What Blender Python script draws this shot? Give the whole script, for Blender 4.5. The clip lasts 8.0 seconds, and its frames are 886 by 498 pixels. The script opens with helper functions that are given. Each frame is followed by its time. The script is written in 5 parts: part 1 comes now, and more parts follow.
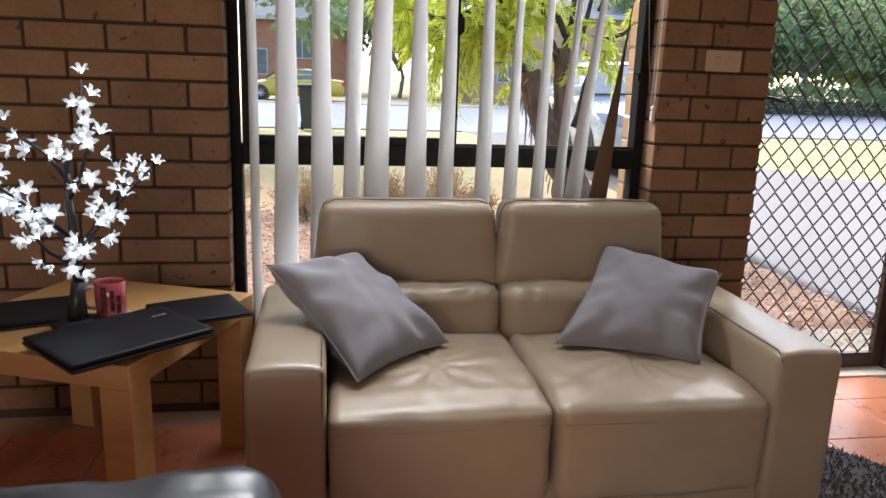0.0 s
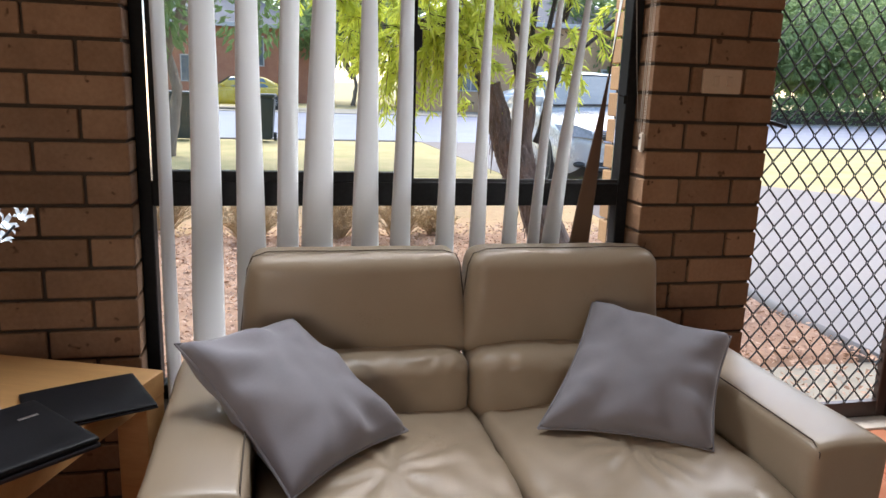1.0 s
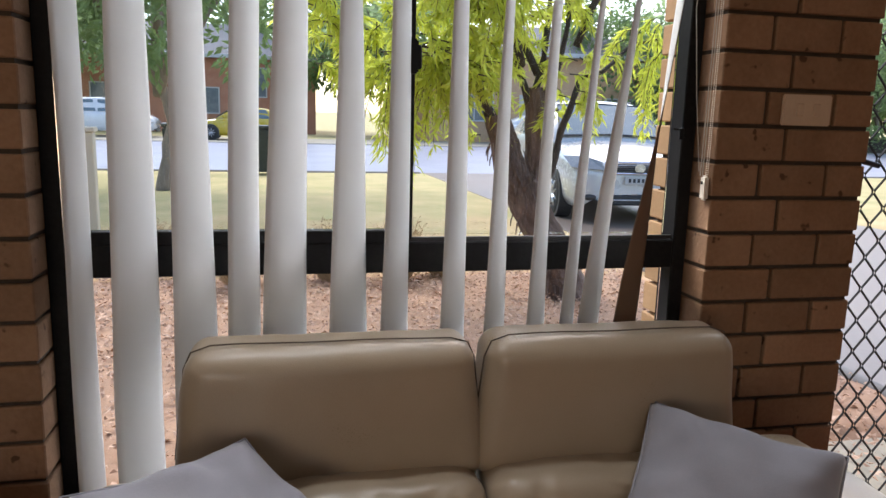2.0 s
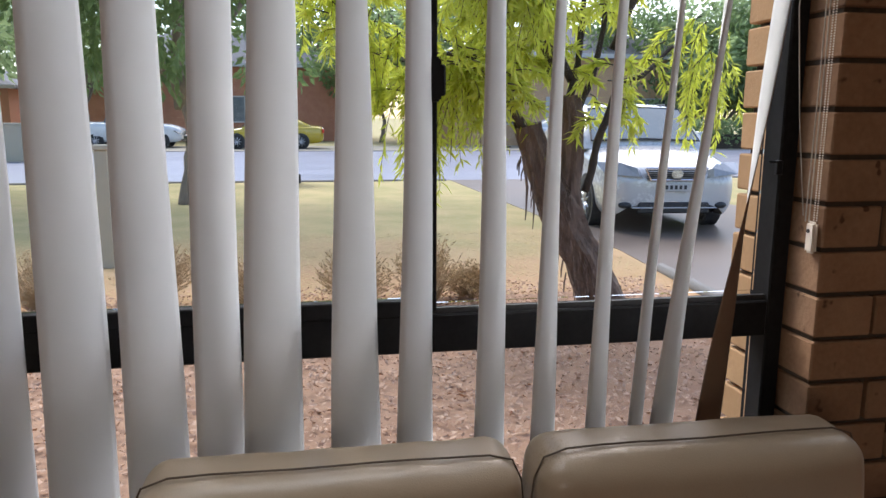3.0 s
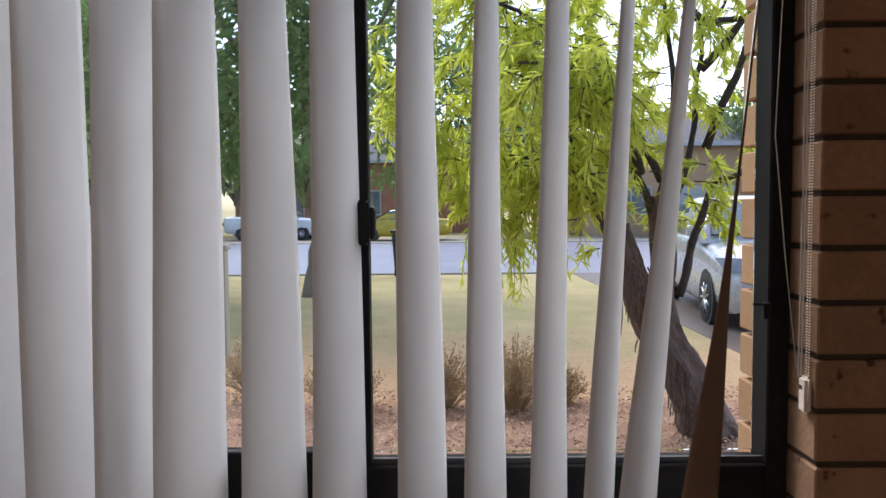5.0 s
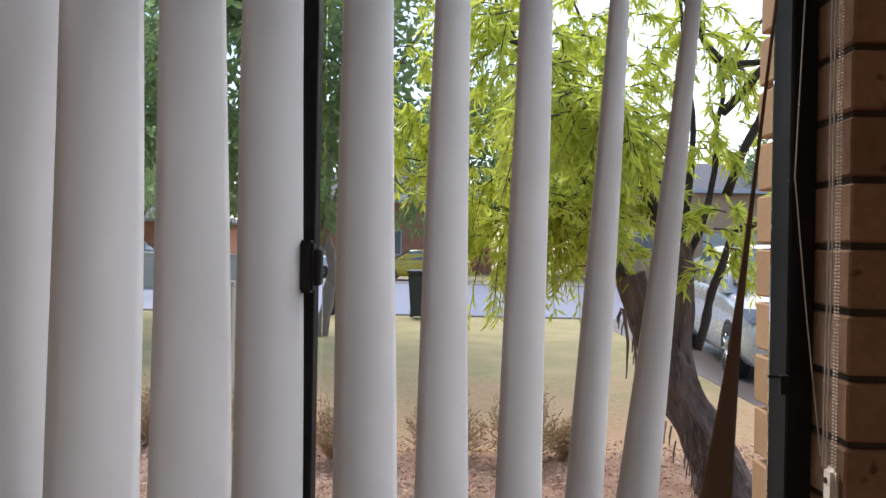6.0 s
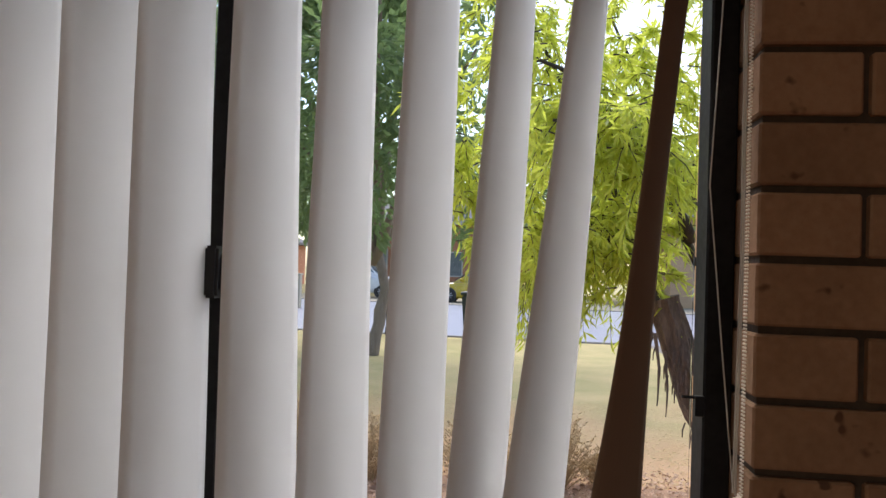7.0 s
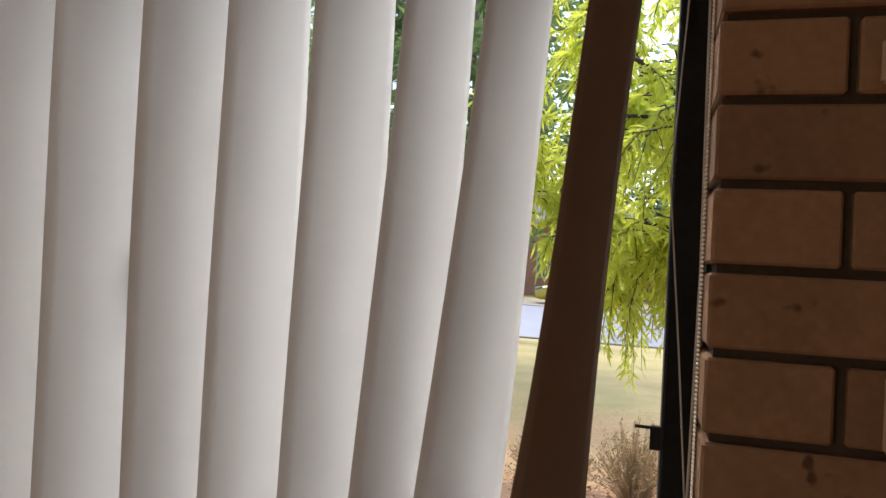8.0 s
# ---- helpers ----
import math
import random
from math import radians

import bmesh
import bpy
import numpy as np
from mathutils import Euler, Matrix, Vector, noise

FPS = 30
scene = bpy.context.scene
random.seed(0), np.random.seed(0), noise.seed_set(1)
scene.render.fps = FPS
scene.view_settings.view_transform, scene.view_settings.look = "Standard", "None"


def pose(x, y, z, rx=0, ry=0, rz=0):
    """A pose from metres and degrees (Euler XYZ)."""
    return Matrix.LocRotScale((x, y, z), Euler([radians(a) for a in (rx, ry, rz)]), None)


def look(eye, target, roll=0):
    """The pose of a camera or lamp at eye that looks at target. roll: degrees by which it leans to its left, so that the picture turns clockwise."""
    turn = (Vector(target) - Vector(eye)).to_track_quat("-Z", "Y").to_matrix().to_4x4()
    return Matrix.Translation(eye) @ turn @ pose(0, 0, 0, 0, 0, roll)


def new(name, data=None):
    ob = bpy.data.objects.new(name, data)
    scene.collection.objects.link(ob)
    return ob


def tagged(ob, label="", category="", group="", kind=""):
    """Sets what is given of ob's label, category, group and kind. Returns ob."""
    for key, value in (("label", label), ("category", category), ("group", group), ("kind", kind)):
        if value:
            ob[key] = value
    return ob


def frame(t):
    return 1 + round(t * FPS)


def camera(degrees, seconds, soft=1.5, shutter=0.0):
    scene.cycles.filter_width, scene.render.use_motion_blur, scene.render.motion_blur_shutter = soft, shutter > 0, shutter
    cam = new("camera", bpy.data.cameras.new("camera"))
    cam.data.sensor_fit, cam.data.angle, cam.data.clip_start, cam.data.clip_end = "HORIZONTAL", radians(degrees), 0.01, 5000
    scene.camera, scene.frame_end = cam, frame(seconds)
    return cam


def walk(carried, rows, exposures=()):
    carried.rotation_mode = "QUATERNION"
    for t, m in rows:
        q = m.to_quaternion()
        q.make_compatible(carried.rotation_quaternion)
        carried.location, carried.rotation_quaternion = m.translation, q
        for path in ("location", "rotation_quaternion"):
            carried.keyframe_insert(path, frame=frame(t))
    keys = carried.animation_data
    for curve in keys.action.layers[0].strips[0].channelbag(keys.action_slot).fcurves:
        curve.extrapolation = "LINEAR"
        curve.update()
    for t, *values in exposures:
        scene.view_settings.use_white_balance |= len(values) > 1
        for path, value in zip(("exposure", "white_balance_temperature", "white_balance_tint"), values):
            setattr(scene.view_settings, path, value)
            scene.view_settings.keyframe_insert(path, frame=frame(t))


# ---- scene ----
cam = camera(62.2, 8.0)
PATH = [
    (0, (-1.171, -2.512, 1.189), (-0.855, -0.591, 0.731), 1.9),
    (0.5, (-1.108, -2.334, 1.195), (-0.731, -0.42, 0.755), 1.9),
    (1, (-1.105, -2.082, 1.234), (-0.671, -0.179, 0.798), 2.0),
    (1.2, (-1.095, -1.977, 1.24), (-0.643, -0.077, 0.81), 2.1),
    (2.5, (-0.954, -1.339, 1.238), (-0.558, 0.593, 0.904), 1.0),
    (3, (-0.928, -1.191, 1.3), (-0.577, 0.746, 0.947), 0.3),
    (3.5, (-0.805, -1.188, 1.33), (-0.616, 0.781, 1.04), -0.1),
    (4, (-0.641, -1.245, 1.294), (-0.633, 0.752, 1.191), -0.3),
    (4.5, (-0.593, -1.226, 1.375), (-0.597, 0.769, 1.232), -0.6),
    (6, (-0.491, -0.962, 1.392), (-0.558, 1.037, 1.39), 1.0),
    (6.5, (-0.379, -0.951, 1.383), (-0.531, 1.043, 1.403), 1.9),
    (7, (-0.268, -0.929, 1.378), (-0.512, 1.055, 1.433), 2.0),
    (7.5, (-0.199, -0.855, 1.379), (-0.612, 1.102, 1.409), 1.3),
    (8, (-0.061, -0.791, 1.392), (-0.598, 1.135, 1.435), 3.1),
]
walk(cam, [(t, look(eye, aim, lean)) for t, eye, aim, lean in PATH],
     [(0.0, 2.06, 6450, 11), (1.2, 1.84, 6350, 11), (2.5, 1.52, 6450, 12), (3.5, 1.25, 6300, 13), (6.0, 1.16, 6400, 15), (7.0, 1.35, 6650, 13), (8.0, 1.6, 6950, 12)])

# ---- light ----
world = bpy.data.worlds.new("overcast_sky")
scene.world = world
world.use_nodes = True
wn, wl = world.node_tree.nodes, world.node_tree.links
sky = wn.new("ShaderNodeTexSky")
sky.sky_type = "NISHITA"
sky.sun_disc = False
sky.sun_elevation, sky.sun_rotation = radians(50), radians(34)
sky.air_density, sky.dust_density, sky.ozone_density = 1.0, 1.6, 1.0
wn["Background"].inputs["Strength"].default_value = 0.15
wl.new(sky.outputs[0], wn["Background"].inputs["Color"])
sun = new("sun", bpy.data.lights.new("sun", "SUN"))
sun.data.energy, sun.data.angle, sun.data.color = 1.5, radians(30), (1.0, 0.97, 0.92)
sun.matrix_world = pose(0, 0, 20, -40, 0, 34)
# added area lamps stand in for sky light at the window and door tops
# the first hangs on the room side of the blind, clear of its vanes
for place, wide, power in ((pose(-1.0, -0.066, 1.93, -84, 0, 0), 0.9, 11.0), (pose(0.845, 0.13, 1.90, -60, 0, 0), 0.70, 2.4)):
    sky_lamp = new("opening_fill", bpy.data.lights.new("opening_fill", "AREA"))
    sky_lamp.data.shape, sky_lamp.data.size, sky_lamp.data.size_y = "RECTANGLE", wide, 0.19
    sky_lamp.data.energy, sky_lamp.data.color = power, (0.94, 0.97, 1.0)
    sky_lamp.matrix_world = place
# added warm fill lamp, set in an invented opening behind the camera
back_light = new("back_fill_light", bpy.data.lights.new("back_fill_light", "AREA"))
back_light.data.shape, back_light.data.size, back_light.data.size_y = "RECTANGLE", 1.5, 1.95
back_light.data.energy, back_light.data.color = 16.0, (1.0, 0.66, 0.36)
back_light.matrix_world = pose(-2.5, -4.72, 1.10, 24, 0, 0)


# ---- materials ----
def material(name, a, b, rough=0.6, scale=8.0, bump=0.0, fine=60.0, metal=0.0, spread=0.0, stretch=(1, 1, 1), spots=None, coat=0.0, contrast=0.5, sheen=0.0):
    """Two colours mixed by large and fine noise, with optional per-object spread, dark spots and relief."""
    m = bpy.data.materials.new(name)
    m.use_nodes = True
    n, l = m.node_tree.nodes, m.node_tree.links
    p = n["Principled BSDF"]
    tc, mp = n.new("ShaderNodeTexCoord"), n.new("ShaderNodeMapping")
    mp.inputs["Scale"].default_value = stretch
    l.new(tc.outputs["Object"], mp.inputs["Vector"])
    big, small = n.new("ShaderNodeTexNoise"), n.new("ShaderNodeTexNoise")
    big.inputs["Scale"].default_value, small.inputs["Scale"].default_value = scale, fine
    big.inputs["Detail"].default_value, small.inputs["Detail"].default_value = 4, 5
    info = n.new("ShaderNodeObjectInfo")
    shift = n.new("ShaderNodeVectorMath")
    shift.operation = "MULTIPLY_ADD"
    l.new(info.outputs["Random"], shift.inputs[0])
    shift.inputs[1].default_value = (17.0, 31.0, 23.0)
    l.new(mp.outputs[0], shift.inputs[2])
    l.new(shift.outputs[0], big.inputs["Vector"])
    l.new(shift.outputs[0], small.inputs["Vector"])
    add = n.new("ShaderNodeMath")
    add.operation = "MULTIPLY_ADD"
    l.new(small.outputs["Fac"], add.inputs[0])
    add.inputs[1].default_value = 0.6
    l.new(big.outputs["Fac"], add.inputs[2])
    ramp = n.new("ShaderNodeMapRange")
    ramp.inputs["From Min"].default_value, ramp.inputs["From Max"].default_value = 0.8 - contrast * 0.5, 0.8 + contrast * 0.5
    l.new(add.outputs[0], ramp.inputs["Value"])
    mix = n.new("ShaderNodeMix")
    mix.data_type = "RGBA"
    mix.inputs["A"].default_value, mix.inputs["B"].default_value = (*a, 1), (*b, 1)
    l.new(ramp.outputs[0], mix.inputs["Factor"])
    colour = mix.outputs["Result"]
    if spread:
        hsv = n.new("ShaderNodeHueSaturation")
        vr = n.new("ShaderNodeMapRange")
        vr.inputs["To Min"].default_value, vr.inputs["To Max"].default_value = 1 - spread, 1 + spread
        l.new(info.outputs["Random"], vr.inputs["Value"])
        l.new(vr.outputs[0], hsv.inputs["Value"])
        l.new(colour, hsv.inputs["Color"])
        colour = hsv.outputs["Color"]
    if spots:
        sp = n.new("ShaderNodeTexNoise")
        sp.inputs["Scale"].default_value, sp.inputs["Detail"].default_value = spots[0], 2
        l.new(shift.outputs[0], sp.inputs["Vector"])
        sr = n.new("ShaderNodeMapRange")
        sr.inputs["From Min"].default_value, sr.inputs["From Max"].default_value = spots[1], spots[1] + 0.06
        l.new(sp.outputs["Fac"], sr.inputs["Value"])
        sm = n.new("ShaderNodeMix")
        sm.data_type = "RGBA"
        sm.inputs["B"].default_value = (*spots[2], 1)
        l.new(sr.outputs[0], sm.inputs["Factor"])
        l.new(colour, sm.inputs["A"])
        colour = sm.outputs["Result"]
    l.new(colour, p.inputs["Base Color"])
    p.inputs["Metallic"].default_value = metal
    p.inputs["Coat Weight"].default_value = coat
    p.inputs["Sheen Weight"].default_value = sheen
    rr = n.new("ShaderNodeMapRange")
    rr.inputs["To Min"].default_value, rr.inputs["To Max"].default_value = max(0.02, rough - 0.08), min(1, rough + 0.08)
    l.new(ramp.outputs[0], rr.inputs["Value"])
    l.new(rr.outputs[0], p.inputs["Roughness"])
    if bump:
        bp = n.new("ShaderNodeBump")
        bp.inputs["Strength"].default_value, bp.inputs["Distance"].default_value = min(1, bump), 0.004
        l.new(add.outputs[0], bp.inputs["Height"])
        l.new(bp.outputs[0], p.inputs["Normal"])
    return m


def shader(m):
    return m.node_tree.nodes["Principled BSDF"]


# indoor brick is darkened: shade on the pier is put into its colour
BRICK = material("shaded_buff_brick", (0.20, 0.115, 0.066), (0.275, 0.168, 0.102), 0.85, 6, 0.5, 90, spread=0.14, spots=(26, 0.67, (0.09, 0.05, 0.03)))
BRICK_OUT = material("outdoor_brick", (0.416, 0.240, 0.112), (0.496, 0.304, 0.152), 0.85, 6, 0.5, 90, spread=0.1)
shader(BRICK).inputs["Specular IOR Level"].default_value = 0.2
MORTAR = material("dark_mortar", (0.045, 0.032, 0.023), (0.08, 0.058, 0.042), 0.95, 20, 0.6, 140)
TILE = material("terracotta_tile", (0.50, 0.17, 0.09), (0.60, 0.24, 0.13), 0.34, 5, 0.06, 40, spread=0.06)
GROUT = material("tile_grout", (0.42, 0.25, 0.18), (0.5, 0.32, 0.24), 0.9, 30, 0.3, 150)
PLASTER = material("painted_wall", (0.30, 0.24, 0.18), (0.35, 0.29, 0.22), 0.8, 3, 0.05, 80)
CEILING = material("ceiling_paint", (0.34, 0.31, 0.27), (0.38, 0.35, 0.31), 0.85, 3, 0.05, 80)
ALU = material("black_aluminium", (0.011, 0.011, 0.012), (0.019, 0.019, 0.020), 0.5, 10, 0.03, 80)
shader(ALU).inputs["Specular IOR Level"].default_value = 0.05
DOOR_ALU = material("brown_aluminium", (0.035, 0.02, 0.016), (0.05, 0.03, 0.024), 0.42, 10, 0.03, 80)
WIRE = material("black_wire", (0.012, 0.012, 0.012), (0.03, 0.03, 0.03), 0.5, 30, 0.0, 80)
LEATHER = material("taupe_leather", (0.30, 0.238, 0.168), (0.37, 0.297, 0.213), 0.32, 5, 0.14, 420, contrast=0.8)
SEAM = material("leather_seam", (0.06, 0.042, 0.028), (0.08, 0.058, 0.04), 0.7, 30, 0.1, 200)
CUSHION = material("grey_cotton", (0.205, 0.20, 0.23), (0.25, 0.245, 0.275), 0.9, 9, 0.22, 500, sheen=0.25)
OAK = material("oak_veneer", (0.50, 0.275, 0.10), (0.64, 0.385, 0.165), 0.42, 3, 0.04, 26, stretch=(1, 9, 9), contrast=0.7)
BLACK = material("black_plastic", (0.012, 0.012, 0.017), (0.02, 0.02, 0.027), 0.36, 6, 0.0, 300)
MATT_BLACK = material("matt_black_plastic", (0.008, 0.009, 0.011), (0.014, 0.015, 0.018), 0.5, 6, 0.0, 300)
shader(MATT_BLACK).inputs["Specular IOR Level"].default_value = 0.12
SILVER = material("silver_badge", (0.55, 0.55, 0.57), (0.65, 0.65, 0.67), 0.3, 20, 0, 100, metal=1)
BLACK_LEATHER = material("black_leather", (0.016, 0.017, 0.02), (0.032, 0.034, 0.04), 0.36, 5, 0.12, 60)
MUG = material("mug_glaze", (0.33, 0.06, 0.075), (0.40, 0.09, 0.10), 0.18, 9, 0, 50, coat=0.4)
MUG_DARK = material("mug_print", (0.05, 0.015, 0.02), (0.12, 0.03, 0.04), 0.25, 40, 0, 90)
MUG_WHITE = material("mug_white", (0.6, 0.5, 0.48), (0.7, 0.6, 0.58), 0.2, 9, 0, 50)
# cream switch plastic, its colour browned to carry the dim light on the pier
SWITCH = material("dimmed_cream_plastic", (0.48, 0.36, 0.26), (0.54, 0.42, 0.31), 0.45, 12, 0.02, 80)
CORD = material("grey_cord", (0.30, 0.27, 0.23), (0.36, 0.33, 0.28), 0.7, 12, 0.1, 300)
WHITE_PLASTIC = material("white_plastic", (0.62, 0.56, 0.48), (0.68, 0.62, 0.54), 0.4, 12, 0.02, 80)
RUG = material("grey_shag", (0.05, 0.05, 0.055), (0.13, 0.13, 0.14), 0.95, 14, 1.0, 120, contrast=0.9)
GRASS = material("dry_lawn", (0.44, 0.335, 0.16), (0.28, 0.265, 0.105), 0.95, 1.6, 0.9, 40, contrast=0.5)


def dry_edge(m, tint, near, far):
    """Bare, straw-coloured ground beside the garden bed, giving way unevenly to the lawn."""
    n, l = m.node_tree.nodes, m.node_tree.links
    p = shader(m)
    was = p.inputs["Base Color"].links[0].from_socket
    tc, sep = n.new("ShaderNodeTexCoord"), n.new("ShaderNodeSeparateXYZ")
    l.new(tc.outputs["Object"], sep.inputs[0])
    ns, ad, mr, mx = n.new("ShaderNodeTexNoise"), n.new("ShaderNodeMath"), n.new("ShaderNodeMapRange"), n.new("ShaderNodeMix")
    ns.inputs["Scale"].default_value, ns.inputs["Detail"].default_value = 0.8, 6
    l.new(tc.outputs["Object"], ns.inputs["Vector"])
    ad.operation = "MULTIPLY_ADD"
    ad.inputs[1].default_value = 5.0
    l.new(ns.outputs["Fac"], ad.inputs[0])
    l.new(sep.outputs["Y"], ad.inputs[2])
    mr.inputs["From Min"].default_value, mr.inputs["From Max"].default_value = near + 2.5, far + 2.5
    l.new(ad.outputs[0], mr.inputs["Value"])
    mx.data_type = "RGBA"
    mx.inputs["A"].default_value = (*tint, 1)
    l.new(mr.outputs[0], mx.inputs["Factor"])
    l.new(was, mx.inputs["B"])
    l.new(mx.outputs["Result"], p.inputs["Base Color"])


dry_edge(GRASS, (0.46, 0.285, 0.15), 5.0, 8.5)
MULCH = material("bark_mulch", (0.25, 0.14, 0.085), (0.41, 0.255, 0.16), 0.95, 5, 1.0, 50, contrast=0.9)
CHIP = material("leaf_litter", (0.38, 0.21, 0.13), (0.66, 0.47, 0.34), 0.85, 3, 0.2, 20, spread=0.3, contrast=0.9)
ROAD = material("wet_asphalt", (0.19, 0.20, 0.26), (0.225, 0.235, 0.295), 0.42, 0.5, 0.25, 30)
DRIVE = material("wet_paving", (0.11, 0.083, 0.067), (0.19, 0.15, 0.125), 0.42, 0.9, 0.4, 14, contrast=0.8)
shader(DRIVE).inputs["Specular IOR Level"].default_value = 0.28
CONCRETE = material("concrete", (0.259, 0.230, 0.173), (0.324, 0.288, 0.223), 0.85, 2, 0.3, 60)
EDGING = material("concrete_edging", (0.150, 0.138, 0.126), (0.198, 0.186, 0.174), 0.7, 4, 0.4, 60)
BARK = material("rough_bark", (0.05, 0.033, 0.026), (0.23, 0.155, 0.115), 0.95, 9, 1.0, 34, stretch=(3, 3, 0.6), contrast=0.8)
PALE_BARK = material("pale_bark", (0.13, 0.10, 0.08), (0.26, 0.21, 0.17), 0.95, 9, 0.8, 34, stretch=(3, 3, 0.6), contrast=0.8)
TWIG = material("twig_bark", (0.036, 0.027, 0.021), (0.072, 0.054, 0.042), 0.9, 20, 0.3, 60)
CAR_PAINT = material("silver_paint", (0.46, 0.465, 0.475), (0.50, 0.505, 0.515), 0.3, 2, 0, 20, metal=0.15, coat=0.8)
WHITE_PAINT = material("white_car_paint", (0.560, 0.568, 0.576), (0.600, 0.608, 0.616), 0.25, 2, 0, 20, coat=0.8)
YELLOW_PAINT = material("yellow_car_paint", (0.420, 0.300, 0.012), (0.450, 0.330, 0.018), 0.25, 2, 0, 20, coat=0.8)
CAR_GLASS = material("car_glass", (0.10, 0.14, 0.165), (0.14, 0.185, 0.215), 0.12, 2, 0, 20)
shader(CAR_GLASS).inputs["Specular IOR Level"].default_value = 0.35
CHROME = material("chrome", (0.6, 0.6, 0.62), (0.68, 0.68, 0.7), 0.15, 9, 0, 50, metal=1)
RUBBER = material("tyre_rubber", (0.012, 0.012, 0.012), (0.025, 0.025, 0.025), 0.8, 9, 0.1, 60)
DARK = material("dark_trim", (0.015, 0.015, 0.017), (0.03, 0.03, 0.033), 0.5, 9, 0, 60)
HEADLIGHT = material("headlight_glass", (0.14, 0.15, 0.16), (0.20, 0.21, 0.22), 0.1, 20, 0, 60, coat=1.0)
RED_LENS = material("red_lens", (0.45, 0.02, 0.015), (0.6, 0.04, 0.02), 0.2, 9, 0, 40, coat=0.6)
BIN = material("bin_plastic", (0.013, 0.019, 0.017), (0.024, 0.031, 0.028), 0.5, 6, 0.05, 50)
CREAM = material("cream_paint", (0.360, 0.330, 0.252), (0.408, 0.372, 0.288), 0.7, 4, 0.1, 60)
RED_BRICK = material("red_house_brick", (0.34, 0.14, 0.085), (0.42, 0.20, 0.125), 0.9, 3, 0.4, 40)
TAN_BRICK = material("tan_house_brick", (0.44, 0.275, 0.16), (0.50, 0.33, 0.20), 0.9, 3, 0.4, 40)
ROOF = material("grey_roof_tile", (0.096, 0.096, 0.108), (0.132, 0.132, 0.144), 0.8, 4, 0.4, 30)
PAINT_WHITE = material("white_joinery", (0.408, 0.408, 0.408), (0.444, 0.444, 0.444), 0.5, 4, 0.02, 50)
BLUE_GREY = material("blue_grey_glass", (0.10, 0.12, 0.14), (0.16, 0.18, 0.2), 0.1, 4, 0, 20)
DRY_BUSH = material("dry_stems", (0.36, 0.25, 0.13), (0.58, 0.44, 0.26), 0.9, 6, 0.1, 40)


def leafy(name, a, b, glow):
    m = material(name, a, b, 0.5, 2.0, 0, 12, contrast=0.9)
    n, l = m.node_tree.nodes, m.node_tree.links
    p, out = shader(m), n["Material Output"]
    t, s = n.new("ShaderNodeBsdfTranslucent"), n.new("ShaderNodeMixShader")
    t.inputs["Color"].default_value = (*glow, 1)
    s.inputs[0].default_value = 0.55
    l.new(p.outputs[0], s.inputs[1])
    l.new(t.outputs[0], s.inputs[2])
    l.new(s.outputs[0], out.inputs["Surface"])
    return m


BLADE = leafy("grass_blade", (0.46, 0.35, 0.18), (0.38, 0.33, 0.15), (0.66, 0.54, 0.28))
LEAF = leafy("lime_leaf", (0.24, 0.30, 0.035), (0.50, 0.55, 0.08), (0.80, 0.85, 0.13))
LEAF_DARK = leafy("green_leaf", (0.06, 0.105, 0.042), (0.12, 0.17, 0.075), (0.22, 0.32, 0.12))
FAR_LEAF = leafy("far_leaf", (0.14, 0.20, 0.10), (0.24, 0.31, 0.16), (0.42, 0.54, 0.26))
VANE = leafy("blind_fabric", (0.65, 0.655, 0.66), (0.70, 0.705, 0.71), (0.76, 0.775, 0.785))
VANE.node_tree.nodes["Mix Shader"].inputs[0].default_value = 0.34
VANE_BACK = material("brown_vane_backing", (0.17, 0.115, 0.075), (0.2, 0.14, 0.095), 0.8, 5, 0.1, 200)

GLASS = bpy.data.materials.new("clear_glass")
GLASS.use_nodes = True
shader(GLASS).inputs["Base Color"].default_value = (0.97, 0.985, 0.98, 1)
shader(GLASS).inputs["Transmission Weight"].default_value = 1.0
shader(GLASS).inputs["Roughness"].default_value = 0.0
shader(GLASS).inputs["IOR"].default_value = 1.1

LED = bpy.data.materials.new("led_white")
LED.use_nodes = True
shader(LED).inputs["Emission Color"].default_value = (0.86, 0.93, 1.0, 1)
shader(LED).inputs["Emission Strength"].default_value = 3.6
LIT_PETAL = bpy.data.materials.new("lit_petal")
LIT_PETAL.use_nodes = True
shader(LIT_PETAL).inputs["Base Color"].default_value = (0.5, 0.55, 0.6, 1)
shader(LIT_PETAL).inputs["Emission Color"].default_value = (0.84, 0.92, 1.0, 1)
shader(LIT_PETAL).inputs["Emission Strength"].default_value = 0.06


# ---- mesh helpers ----
def part(name, bm, mat, parent=None, label="", smooth=False):
    me = bpy.data.meshes.new(name)
    bm.to_mesh(me)
    bm.free()
    if smooth:
        for f in me.polygons:
            f.use_smooth = True
    for m in (mat if isinstance(mat, (list, tuple)) else [mat]):
        me.materials.append(m)
    ob = new(name, me)
    ob.parent = parent
    if label:
        tagged(ob, label)
    return ob


def thing(name, label, category, group="", kind=""):
    return tagged(new(name), label, category, group, kind)


